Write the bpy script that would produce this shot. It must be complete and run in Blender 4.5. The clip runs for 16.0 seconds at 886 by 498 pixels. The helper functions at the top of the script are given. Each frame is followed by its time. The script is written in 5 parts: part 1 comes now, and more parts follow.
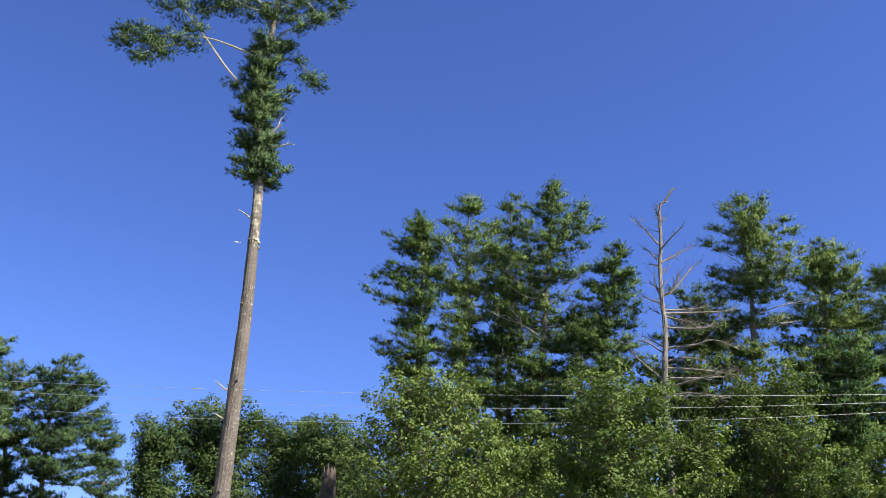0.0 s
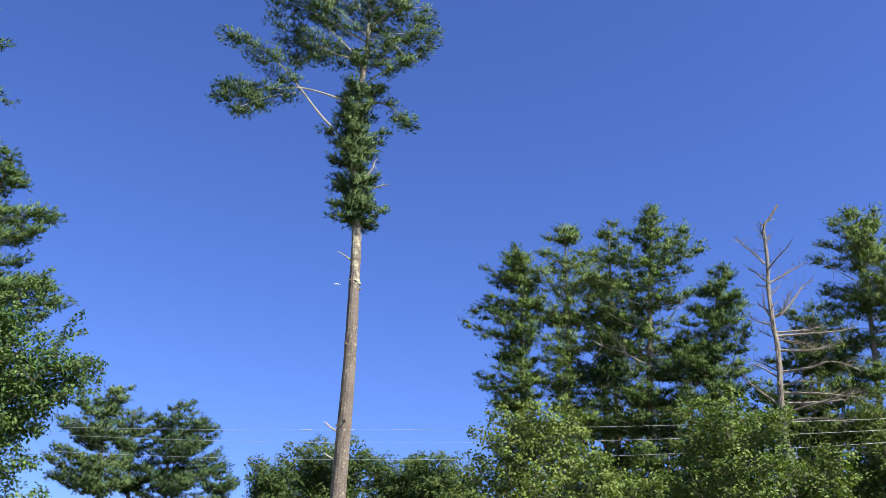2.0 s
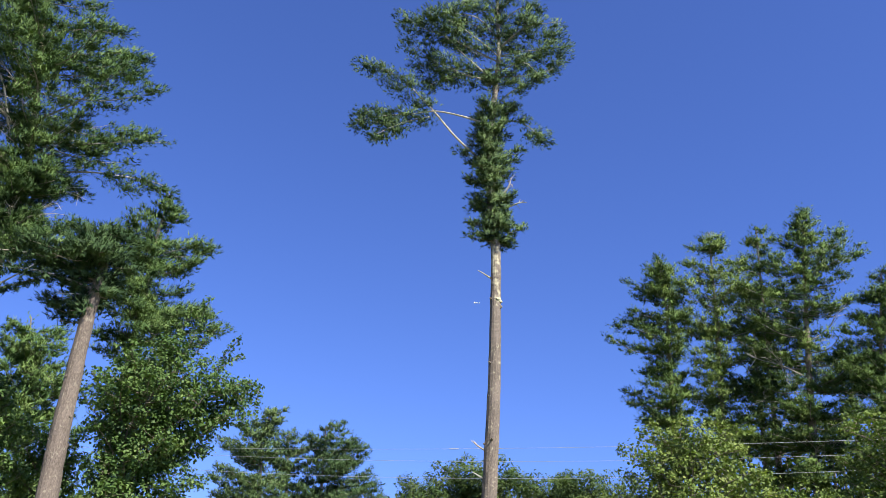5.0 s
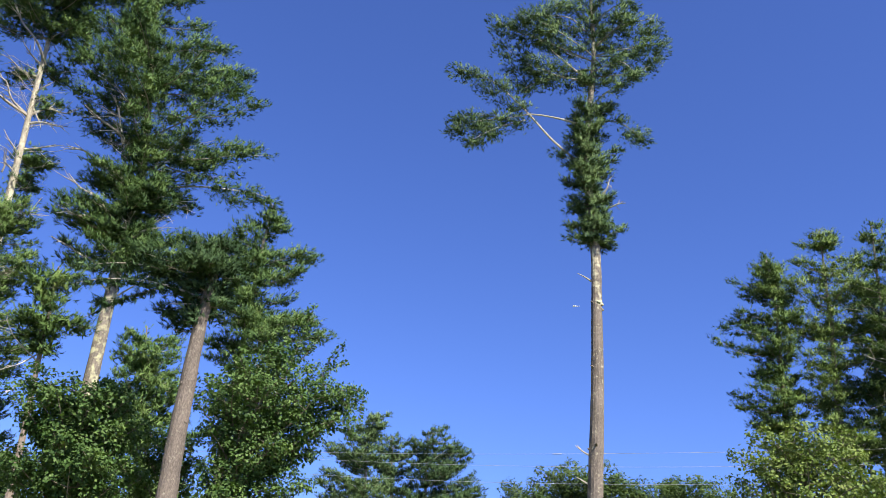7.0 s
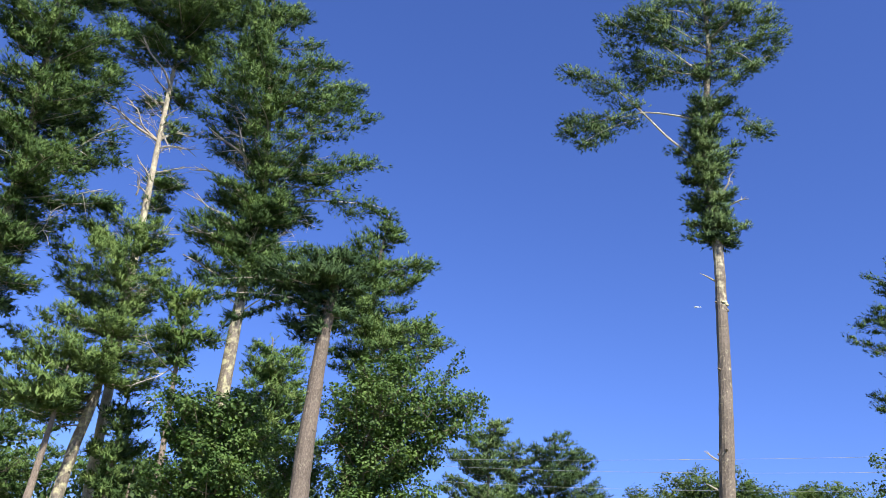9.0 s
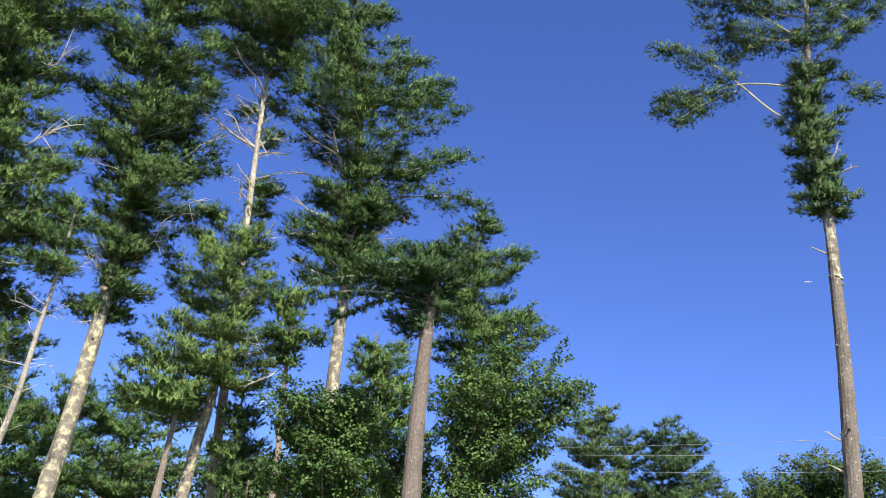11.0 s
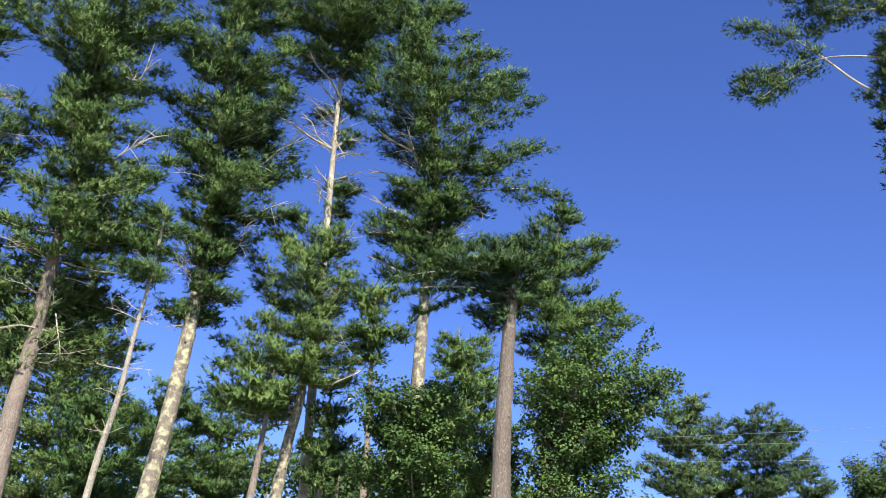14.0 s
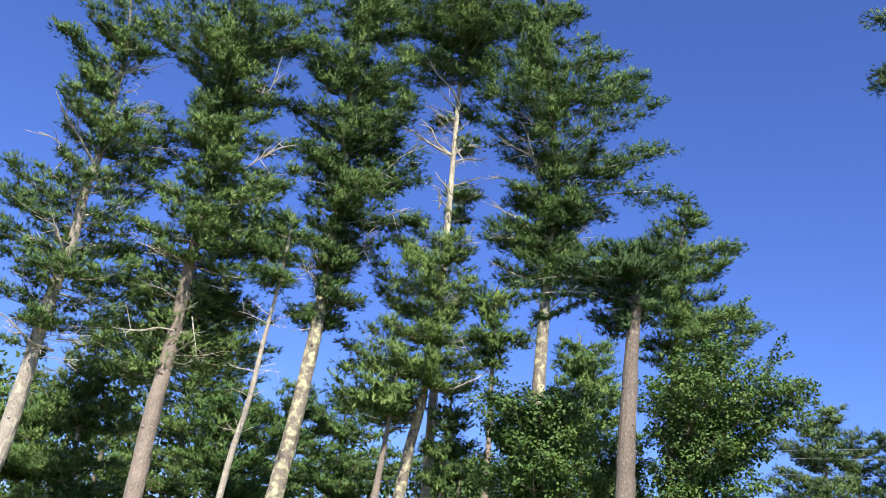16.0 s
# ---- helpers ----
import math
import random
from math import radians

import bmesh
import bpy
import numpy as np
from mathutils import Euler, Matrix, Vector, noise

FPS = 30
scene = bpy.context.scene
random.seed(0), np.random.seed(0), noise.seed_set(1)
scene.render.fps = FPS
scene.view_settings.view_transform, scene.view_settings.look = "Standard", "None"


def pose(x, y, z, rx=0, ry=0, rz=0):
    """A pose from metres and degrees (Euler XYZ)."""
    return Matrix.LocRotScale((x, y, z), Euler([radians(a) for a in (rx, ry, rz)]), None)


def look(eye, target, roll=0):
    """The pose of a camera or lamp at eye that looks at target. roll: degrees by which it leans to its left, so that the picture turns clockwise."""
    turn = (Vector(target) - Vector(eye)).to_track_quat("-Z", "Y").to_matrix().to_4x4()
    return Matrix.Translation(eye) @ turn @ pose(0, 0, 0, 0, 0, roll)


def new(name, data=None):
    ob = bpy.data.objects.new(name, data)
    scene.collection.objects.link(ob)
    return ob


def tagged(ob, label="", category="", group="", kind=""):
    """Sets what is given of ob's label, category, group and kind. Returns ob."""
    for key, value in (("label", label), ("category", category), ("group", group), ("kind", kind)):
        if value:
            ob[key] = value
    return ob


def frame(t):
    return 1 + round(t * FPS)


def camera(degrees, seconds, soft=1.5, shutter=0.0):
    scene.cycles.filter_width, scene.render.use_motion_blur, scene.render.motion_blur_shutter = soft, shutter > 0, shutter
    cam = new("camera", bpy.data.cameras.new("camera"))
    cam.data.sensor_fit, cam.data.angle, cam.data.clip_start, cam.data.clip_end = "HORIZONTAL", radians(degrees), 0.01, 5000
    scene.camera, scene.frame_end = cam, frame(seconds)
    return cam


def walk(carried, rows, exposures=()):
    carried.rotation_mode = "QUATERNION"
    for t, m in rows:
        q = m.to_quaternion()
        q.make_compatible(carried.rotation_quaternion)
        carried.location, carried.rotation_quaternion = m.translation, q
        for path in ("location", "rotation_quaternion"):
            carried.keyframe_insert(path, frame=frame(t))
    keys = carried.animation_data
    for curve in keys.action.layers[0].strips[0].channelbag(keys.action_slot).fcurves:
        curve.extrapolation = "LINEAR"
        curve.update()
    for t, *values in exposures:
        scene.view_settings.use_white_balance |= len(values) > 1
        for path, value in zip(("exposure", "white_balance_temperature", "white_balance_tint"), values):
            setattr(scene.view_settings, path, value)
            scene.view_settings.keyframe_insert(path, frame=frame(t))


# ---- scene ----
SPAN = 54.15
cam = camera(SPAN, 16.0, soft=0.5)
EYE, SWING = 1.6, 0.42   # eye height; the camera turns on an arm's length round the person who holds it
ROWS = [  # seconds, yaw to the left, pitch up, roll
    (0.0, -0.00, 22.16, -1.86),
    (0.5, 1.55, 22.67, -0.95),
    (1.0, 3.34, 23.31, -1.35),
    (1.5, 5.23, 23.88, -1.76),
    (2.0, 6.98, 24.21, -1.60),
    (2.5, 8.54, 24.50, -1.52),
    (3.0, 10.21, 24.72, -1.54),
    (3.5, 11.77, 24.95, -1.95),
    (4.0, 13.35, 25.13, -2.48),
    (6.5, 22.48, 24.63, -4.48),
    (7.0, 24.05, 24.82, -4.96),
    (7.5, 25.78, 24.94, -5.27),
    (8.0, 27.97, 24.83, -5.67),
    (8.5, 30.10, 24.75, -6.13),
    (9.0, 32.32, 24.47, -6.39),
    (9.5, 34.33, 24.08, -6.21),
    (10.0, 36.37, 23.75, -6.16),
    (12.5, 41.23, 22.74, -5.26),
    (13.0, 41.87, 22.57, -5.18),
    (13.5, 42.84, 22.39, -5.54),
    (14.0, 44.64, 22.26, -5.68),
    (14.5, 46.98, 21.88, -6.12),
    (15.0, 49.26, 21.63, -6.89),
    (15.5, 51.20, 21.67, -7.83),
    (16.0, 53.04, 21.62, -8.56),
]


def aim(yaw, pitch, roll):
    a = radians(yaw)
    return pose(-SWING * math.sin(a), SWING * math.cos(a), EYE, 0, 0, yaw) @ pose(0, 0, 0, pitch) @ pose(0, 0, 0, 0, roll) @ pose(0, 0, 0, 90)


walk(cam, [(t, aim(yaw, pitch, roll)) for t, yaw, pitch, roll in ROWS], [(0.0, 1.26), (2.0, 1.34), (13.5, 1.36), (16.0, 1.41)])

# ---- light ----
SUN_SIDE, SUN_UP = 126.0, 51.0   # degrees clockwise from +y, degrees above the horizon
world = bpy.data.worlds.new("sky")
scene.world = world
world.use_nodes = True
wn, wl = world.node_tree.nodes, world.node_tree.links
wn.clear()
sky = wn.new("ShaderNodeTexSky")
sky.sky_type, sky.sun_disc = "NISHITA", False
sky.sun_elevation, sky.sun_rotation = radians(SUN_UP), radians(SUN_SIDE)
sky.altitude, sky.air_density, sky.dust_density, sky.ozone_density = 500.0, 0.95, 0.9, 5.0
back = wn.new("ShaderNodeBackground")
back.inputs["Strength"].default_value = 0.059
wout = wn.new("ShaderNodeOutputWorld")
deep = wn.new("ShaderNodeMixRGB")   # the saturated blue of clear dry air
deep.blend_type, deep.inputs["Fac"].default_value, deep.inputs["Color2"].default_value = "MULTIPLY", 1.0, (0.73, 0.86, 1.42, 1)
wl.new(sky.outputs["Color"], deep.inputs["Color1"])
wl.new(deep.outputs["Color"], back.inputs["Color"])
wl.new(back.outputs["Background"], wout.inputs["Surface"])
sun = new("sun", bpy.data.lights.new("sun", "SUN"))
sun.data.energy, sun.data.angle, sun.data.color = 5.0, radians(0.53), (1.0, 0.95, 0.81)
s_az, s_el = radians(SUN_SIDE), radians(SUN_UP)
sun.matrix_world = look((60 * math.sin(s_az) * math.cos(s_el), 60 * math.cos(s_az) * math.cos(s_el), 60 * math.sin(s_el)), (0, 0, 0))


# ---- materials ----
def material(name):
    m = bpy.data.materials.new(name)
    m.use_nodes = True
    n = m.node_tree.nodes
    n.clear()
    return m, n, m.node_tree.links


def ramp(n, stops):
    r = n.new("ShaderNodeValToRGB")
    e = r.color_ramp.elements
    while len(e) < len(stops):
        e.new(0.5)
    for el, (p, c) in zip(e, stops):
        el.position, el.color = p, (*c, 1.0)
    return r


def foliage(name, dark, mid, light, through_, gloss, scale, shine=0.07):
    """Leaf or needle stuff: clump-scale and piece-scale colour, light passing through."""
    m, n, l = material(name)
    out = n.new("ShaderNodeOutputMaterial")
    geo, tex, info = n.new("ShaderNodeNewGeometry"), n.new("ShaderNodeTexCoord"), n.new("ShaderNodeObjectInfo")
    noi = n.new("ShaderNodeTexNoise")
    noi.inputs["Scale"].default_value, noi.inputs["Detail"].default_value = scale * 2.4, 5.0
    l.new(tex.outputs["Object"], noi.inputs["Vector"])
    a = n.new("ShaderNodeMath")
    a.operation = "MULTIPLY_ADD"
    l.new(geo.outputs["Random Per Island"], a.inputs[0])
    a.inputs[1].default_value = 0.10
    l.new(noi.outputs["Fac"], a.inputs[2])
    b = n.new("ShaderNodeMath")
    b.operation = "MULTIPLY_ADD"
    l.new(info.outputs["Random"], b.inputs[0])
    b.inputs[1].default_value = 0.16
    l.new(a.outputs[0], b.inputs[2])
    col = ramp(n, [(0.37, dark), (0.58, mid), (0.82, light)])
    l.new(b.outputs[0], col.inputs["Fac"])
    p = n.new("ShaderNodeBsdfPrincipled")
    p.inputs["Roughness"].default_value = gloss
    p.inputs["Specular IOR Level"].default_value = shine
    l.new(col.outputs["Color"], p.inputs["Base Color"])
    tr = n.new("ShaderNodeBsdfTranslucent")
    mixc = n.new("ShaderNodeMixRGB")
    mixc.blend_type, mixc.inputs["Fac"].default_value = "MULTIPLY", 1.0
    mixc.inputs["Color2"].default_value = (1.05, 1.2, 0.48, 1)
    l.new(col.outputs["Color"], mixc.inputs["Color1"])
    l.new(mixc.outputs["Color"], tr.inputs["Color"])
    mix = n.new("ShaderNodeMixShader")
    mix.inputs["Fac"].default_value = through_
    l.new(p.outputs["BSDF"], mix.inputs[1])
    l.new(tr.outputs["BSDF"], mix.inputs[2])
    l.new(mix.outputs["Shader"], out.inputs["Surface"])
    return m


def bark(name, dark, light, lichen, cover, scale=1.0, upper=None):
    """Furrowed bark with plates along the trunk, blotched with lichen."""
    m, n, l = material(name)
    out, p = n.new("ShaderNodeOutputMaterial"), n.new("ShaderNodeBsdfPrincipled")
    tex, mp = n.new("ShaderNodeTexCoord"), n.new("ShaderNodeMapping")
    mp.inputs["Scale"].default_value = (15 * scale, 15 * scale, 6.5 * scale)
    l.new(tex.outputs["Object"], mp.inputs["Vector"])
    vor, noi, big, bl = n.new("ShaderNodeTexVoronoi"), n.new("ShaderNodeTexNoise"), n.new("ShaderNodeTexNoise"), n.new("ShaderNodeTexNoise")
    vor.feature = "DISTANCE_TO_EDGE"
    vor.inputs["Scale"].default_value = 1.0
    noi.inputs["Scale"].default_value, noi.inputs["Detail"].default_value = 2.5, 6.0
    l.new(mp.outputs["Vector"], noi.inputs["Vector"])
    add = n.new("ShaderNodeMixRGB")
    add.blend_type, add.inputs["Fac"].default_value = "LINEAR_LIGHT", 0.7
    l.new(mp.outputs["Vector"], add.inputs["Color1"])
    l.new(noi.outputs["Color"], add.inputs["Color2"])
    l.new(add.outputs["Color"], vor.inputs["Vector"])
    big.inputs["Scale"].default_value, big.inputs["Detail"].default_value = 1.3, 4.0
    l.new(tex.outputs["Object"], big.inputs["Vector"])
    bl.inputs["Scale"].default_value, bl.inputs["Detail"].default_value = 4.6, 7.0
    l.new(tex.outputs["Object"], bl.inputs["Vector"])
    crack = ramp(n, [(0.0, (0.68, 0.68, 0.68)), (0.16, (1, 1, 1))])
    l.new(vor.outputs["Distance"], crack.inputs["Fac"])
    tone = n.new("ShaderNodeMath")
    tone.operation = "MULTIPLY"
    l.new(crack.outputs["Color"], tone.inputs[0])
    l.new(noi.outputs["Fac"], tone.inputs[1])
    t2 = n.new("ShaderNodeMath")
    t2.operation = "MULTIPLY_ADD"
    l.new(big.outputs["Fac"], t2.inputs[0])
    t2.inputs[1].default_value = 0.5
    l.new(tone.outputs[0], t2.inputs[2])
    col = ramp(n, [(0.3, dark), (0.85, light)])
    l.new(t2.outputs[0], col.inputs["Fac"])
    if upper:   # lichen thickens towards the light above this height
        sep, rise = n.new("ShaderNodeSeparateXYZ"), n.new("ShaderNodeMapRange")
        l.new(tex.outputs["Object"], sep.inputs["Vector"])
        rise.inputs["From Min"].default_value, rise.inputs["From Max"].default_value, rise.inputs["To Max"].default_value = upper, upper + 1.6, 0.16
        l.new(sep.outputs["Z"], rise.inputs["Value"])
        more = n.new("ShaderNodeMath")
        l.new(bl.outputs["Fac"], more.inputs[0])
        l.new(rise.outputs["Result"], more.inputs[1])
    patch = ramp(n, [(1.0 - cover - 0.09, (0, 0, 0)), (1.0 - cover + 0.06, (0.85, 0.85, 0.85))])
    l.new(more.outputs[0] if upper else bl.outputs["Fac"], patch.inputs["Fac"])
    spot, fleck = n.new("ShaderNodeTexNoise"), n.new("ShaderNodeMixRGB")   # small pale flecks of lichen
    spot.inputs["Scale"].default_value, spot.inputs["Detail"].default_value = 15.0, 3.0
    l.new(tex.outputs["Object"], spot.inputs["Vector"])
    dots = ramp(n, [(0.62, (0, 0, 0)), (0.7, (0.7, 0.7, 0.7))])
    l.new(spot.outputs["Fac"], dots.inputs["Fac"])
    l.new(dots.outputs["Color"], fleck.inputs["Fac"])
    l.new(col.outputs["Color"], fleck.inputs["Color1"])
    fleck.inputs["Color2"].default_value = (*lichen, 1)
    mix = n.new("ShaderNodeMixRGB")
    l.new(patch.outputs["Color"], mix.inputs["Fac"])
    l.new(fleck.outputs["Color"], mix.inputs["Color1"])
    mix.inputs["Color2"].default_value = (*lichen, 1)
    l.new(mix.outputs["Color"], p.inputs["Base Color"])
    p.inputs["Roughness"].default_value = 0.9
    bump = n.new("ShaderNodeBump")
    bump.inputs["Strength"].default_value, bump.inputs["Distance"].default_value = 0.5, 0.02
    l.new(tone.outputs[0], bump.inputs["Height"])
    l.new(bump.outputs["Normal"], p.inputs["Normal"])
    l.new(p.outputs["BSDF"], out.inputs["Surface"])
    return m


NEEDLE = foliage("pine_needles", (0.014, 0.031, 0.011), (0.050, 0.090, 0.030), (0.133, 0.192, 0.064), 0.12, 0.6, 0.9)
NEEDLE_BLUE = foliage("blue_green_pine_needles", (0.014, 0.030, 0.014), (0.045, 0.080, 0.034), (0.115, 0.166, 0.068), 0.12, 0.6, 0.9)
NEEDLE_FAR = foliage("far_pine_needles", (0.022, 0.045, 0.014), (0.070, 0.116, 0.034), (0.148, 0.197, 0.058), 0.12, 0.6, 0.6)
NEEDLE_YOUNG = foliage("young_pine_needles", (0.019, 0.045, 0.016), (0.059, 0.111, 0.036), (0.127, 0.183, 0.061), 0.12, 0.6, 0.6)
LEAF = foliage("broad_leaves", (0.021, 0.047, 0.014), (0.054, 0.100, 0.027), (0.126, 0.184, 0.058), 0.22, 0.55, 0.8, 0.14)
LEAF_YELLOW = foliage("yellow_green_leaves", (0.042, 0.072, 0.018), (0.095, 0.139, 0.034), (0.179, 0.220, 0.063), 0.26, 0.55, 0.6, 0.14)
LEAF_FAR = foliage("oak_leaves", (0.020, 0.041, 0.015), (0.049, 0.083, 0.028), (0.096, 0.131, 0.043), 0.24, 0.5, 0.35)
BARK = bark("brown_grey_bark", (0.044, 0.033, 0.028), (0.238, 0.189, 0.158), (0.317, 0.290, 0.229), 0.30)
BARK_THICK = bark("dark_furrowed_bark", (0.030, 0.023, 0.019), (0.163, 0.128, 0.107), (0.264, 0.238, 0.185), 0.28)
BARK_LONE = bark("brown_grey_bark_pale_above", (0.030, 0.024, 0.019), (0.167, 0.134, 0.113), (0.405, 0.370, 0.264), 0.28, 1.0, 11.8)
BARK_PALE = bark("lichened_bark", (0.055, 0.044, 0.036), (0.205, 0.172, 0.145), (0.45, 0.43, 0.27), 0.43)
BARK_WHITE = bark("bleached_bark", (0.106, 0.088, 0.069), (0.387, 0.343, 0.282), (0.528, 0.484, 0.352), 0.42)
BARK_GREY = bark("grey_bark", (0.088, 0.075, 0.062), (0.317, 0.277, 0.233), (0.405, 0.378, 0.290), 0.38)
BARK_DARK = bark("dark_branch_bark", (0.044, 0.035, 0.026), (0.194, 0.158, 0.123), (0.317, 0.299, 0.229), 0.33, 2.0)
LIMB = bark("grey_limb_bark", (0.079, 0.066, 0.053), (0.282, 0.246, 0.202), (0.387, 0.370, 0.299), 0.38, 2.0)
BARE = bark("bare_grey_branch_wood", (0.141, 0.119, 0.092), (0.405, 0.361, 0.299), (0.475, 0.440, 0.361), 0.4, 2.0)
SNAGWOOD = bark("dark_rotten_wood", (0.025, 0.018, 0.014), (0.088, 0.066, 0.053), (0.123, 0.106, 0.088), 0.3, 1.5)
DEADWOOD = bark("weathered_dead_wood", (0.074, 0.061, 0.049), (0.229, 0.196, 0.163), (0.296, 0.274, 0.222), 0.35, 1.5)


# ---- building helpers ----
UP = np.array([0.0, 0.0, 1.0])


def mesh_of(name, verts, faces):
    me = bpy.data.meshes.new(name)
    me.from_pydata([tuple(v) for v in verts], [], faces)
    me.update()
    return me


def mesh_fast(name, verts, corners, normals=None):
    """A mesh of many alike faces: verts (n * corners, 3), no sharing; normals: one for each vertex, where faces are to shade as a rounded mass."""
    n = len(verts)
    me = bpy.data.meshes.new(name)
    me.vertices.add(n)
    me.vertices.foreach_set("co", np.asarray(verts, np.float32).ravel())
    me.loops.add(n)
    me.loops.foreach_set("vertex_index", np.arange(n, dtype=np.int32))
    me.polygons.add(n // corners)
    me.polygons.foreach_set("loop_start", np.arange(0, n, corners, dtype=np.int32))
    me.update(calc_edges=True)
    if normals is not None:
        me.polygons.foreach_set("use_smooth", np.ones(n // corners, dtype=bool))
        me.attributes.new("custom_normal", "FLOAT_VECTOR", "POINT").data.foreach_set("vector", np.asarray(normals, np.float32).ravel())
        me.update()
    return me


def hang(name, me, mat, parent, label=""):
    ob = new(name, me)
    me.materials.append(mat)
    ob.parent = parent
    if label:
        tagged(ob, label)
    return ob


def unit(v):
    return v / (np.linalg.norm(v, axis=-1, keepdims=True) + 1e-9)


def spline(pts, step):
    """A smooth line through pts, sampled about every step metres."""
    p = np.asarray(pts, float)
    q = np.vstack([2 * p[0] - p[1], p, 2 * p[-1] - p[-2]])
    res = []
    for i in range(len(p) - 1):
        a, b, c, d = q[i:i + 4]
        k = max(2, int(np.linalg.norm(c - b) / step) + 1)
        t = np.linspace(0, 1, k, endpoint=False)[:, None]
        res.append(0.5 * (2 * b + (c - a) * t + (2 * a - 5 * b + 4 * c - d) * t ** 2 + (3 * b - a - 3 * c + d) * t ** 3))
    res.append(p[-1:])
    return np.vstack(res)


def tube(acc, line, radii, sides, rough=0.0, rng=None):
    """Adds a tapered round tube along line to acc = [verts, faces]."""
    line = np.asarray(line, float)
    tan = unit(np.gradient(line, axis=0))
    ref = np.array([0.0, 1.0, 0.0]) if abs(tan[0][2]) > 0.6 else np.array([0.0, 0.0, 1.0])
    u = unit(np.cross(tan, ref))
    v = np.cross(tan, u)
    a = np.arange(sides) * 2 * np.pi / sides
    ring = np.cos(a)[None, :, None] * u[:, None, :] + np.sin(a)[None, :, None] * v[:, None, :]
    r = np.asarray(radii, float)[:, None, None] * np.ones((len(line), sides, 1))
    if rough:
        r = r * (1 + rough * rng.normal(size=r.shape))
    o = len(acc[0])
    acc[0].extend((line[:, None, :] + ring * r).reshape(-1, 3).tolist())
    for i in range(len(line) - 1):
        for j in range(sides):
            k = (j + 1) % sides
            acc[1].append((o + i * sides + j, o + i * sides + k, o + (i + 1) * sides + k, o + (i + 1) * sides + j))
    acc[1].append(tuple(o + (len(line) - 1) * sides + j for j in range(sides)))


def needles_mesh(name, tufts, size, rng, per, width, hearts):
    """Brushes of needles: tufts holds place, axis and outward way of each; every needle bunch is one slim tapered blade. hearts: the close-packed inner foliage, place, outward way, breadth."""
    n = len(tufts)
    pos, axis, out = tufts[:, None, :3], tufts[:, None, 3:6], tufts[:, None, 6:9]
    sz = size * rng.uniform(0.8, 1.2, (n, 1, 1))
    d = unit(axis * rng.uniform(0.65, 1.1, (n, per, 1)) + rng.normal(size=(n, per, 3)) * 0.36)
    foot = pos + axis * sz * rng.uniform(-0.55, 0.25, (n, per, 1)) + rng.normal(size=(n, per, 3)) * 0.1 * sz
    tip = foot + d * sz * rng.uniform(0.7, 1.15, (n, per, 1))
    s = unit(np.cross(d, out + rng.normal(size=(n, per, 3)) * 0.55)) * (width * sz * rng.uniform(0.75, 1.25, (n, per, 1)))
    nor = unit(out + rng.normal(size=(n, per, 3)) * 0.1)
    s = np.where((np.cross(2 * s, d) * nor).sum(-1, keepdims=True) < 0, -s, s)
    tri = np.stack([foot - s, foot + s, tip], 2)
    m = len(hearts)
    a = unit(np.cross(hearts[:, 3:6] + rng.normal(size=(m, 3)) * 0.3, rng.normal(size=(m, 3))))
    a = unit(a + hearts[:, 3:6] * 0.5 + UP * 0.3)
    b = unit(np.cross(hearts[:, 3:6] + rng.normal(size=(m, 3)) * 0.4, a)) * size * rng.uniform(0.16, 0.25, (m, 1))
    a = a * size * rng.uniform(0.6, 1.0, (m, 1))
    inner = np.stack([hearts[:, :3] - a - b, hearts[:, :3] - a * 0.6 + b, hearts[:, :3] + a], 1)
    inner = np.where(((np.cross(inner[:, 1] - inner[:, 0], inner[:, 2] - inner[:, 0]) * hearts[:, 3:6]).sum(-1) < 0)[:, None, None], inner[:, ::-1], inner)
    return mesh_fast(name, np.vstack([tri.reshape(-1, 3), inner.reshape(-1, 3)]), 3, np.vstack([np.repeat(nor.reshape(-1, 3), 3, 0), np.repeat(hearts[:, 3:6], 3, 0)]))


def leaves_mesh(name, tufts, size, rng, per, spread, droop=0.25):
    """Clusters of leaves: tufts holds place, axis and outward way of each; each leaf is a four-cornered blade turned to the light."""
    n = len(tufts)
    c = tufts[:, None, :3] + rng.normal(size=(n, per, 3)) * spread
    mass = tufts[:, None, 6:9]
    nor = unit(mass * 0.8 + UP * 0.3 + rng.normal(size=(n, per, 3)) * 0.45)
    d = unit(np.cross(nor, rng.normal(size=(n, per, 3))) - np.array([0, 0, droop]))
    s = unit(np.cross(nor, d))
    ln = size * rng.uniform(0.6, 1.25, (n, per, 1))
    wd = ln * rng.uniform(0.3, 0.42, (n, per, 1))
    quad = np.stack([c, c + d * ln * 0.45 + s * wd, c + d * ln, c + d * ln * 0.45 - s * wd], 2)
    face = np.cross(quad[:, :, 1] - quad[:, :, 0], quad[:, :, 3] - quad[:, :, 0])
    shade = unit(nor + mass * 0.5)
    quad = np.where(((face * shade).sum(-1) < 0)[:, :, None, None], quad[:, :, ::-1], quad)
    return mesh_fast(name, quad.reshape(-1, 3), 4, np.repeat(shade.reshape(-1, 3), 4, 0))


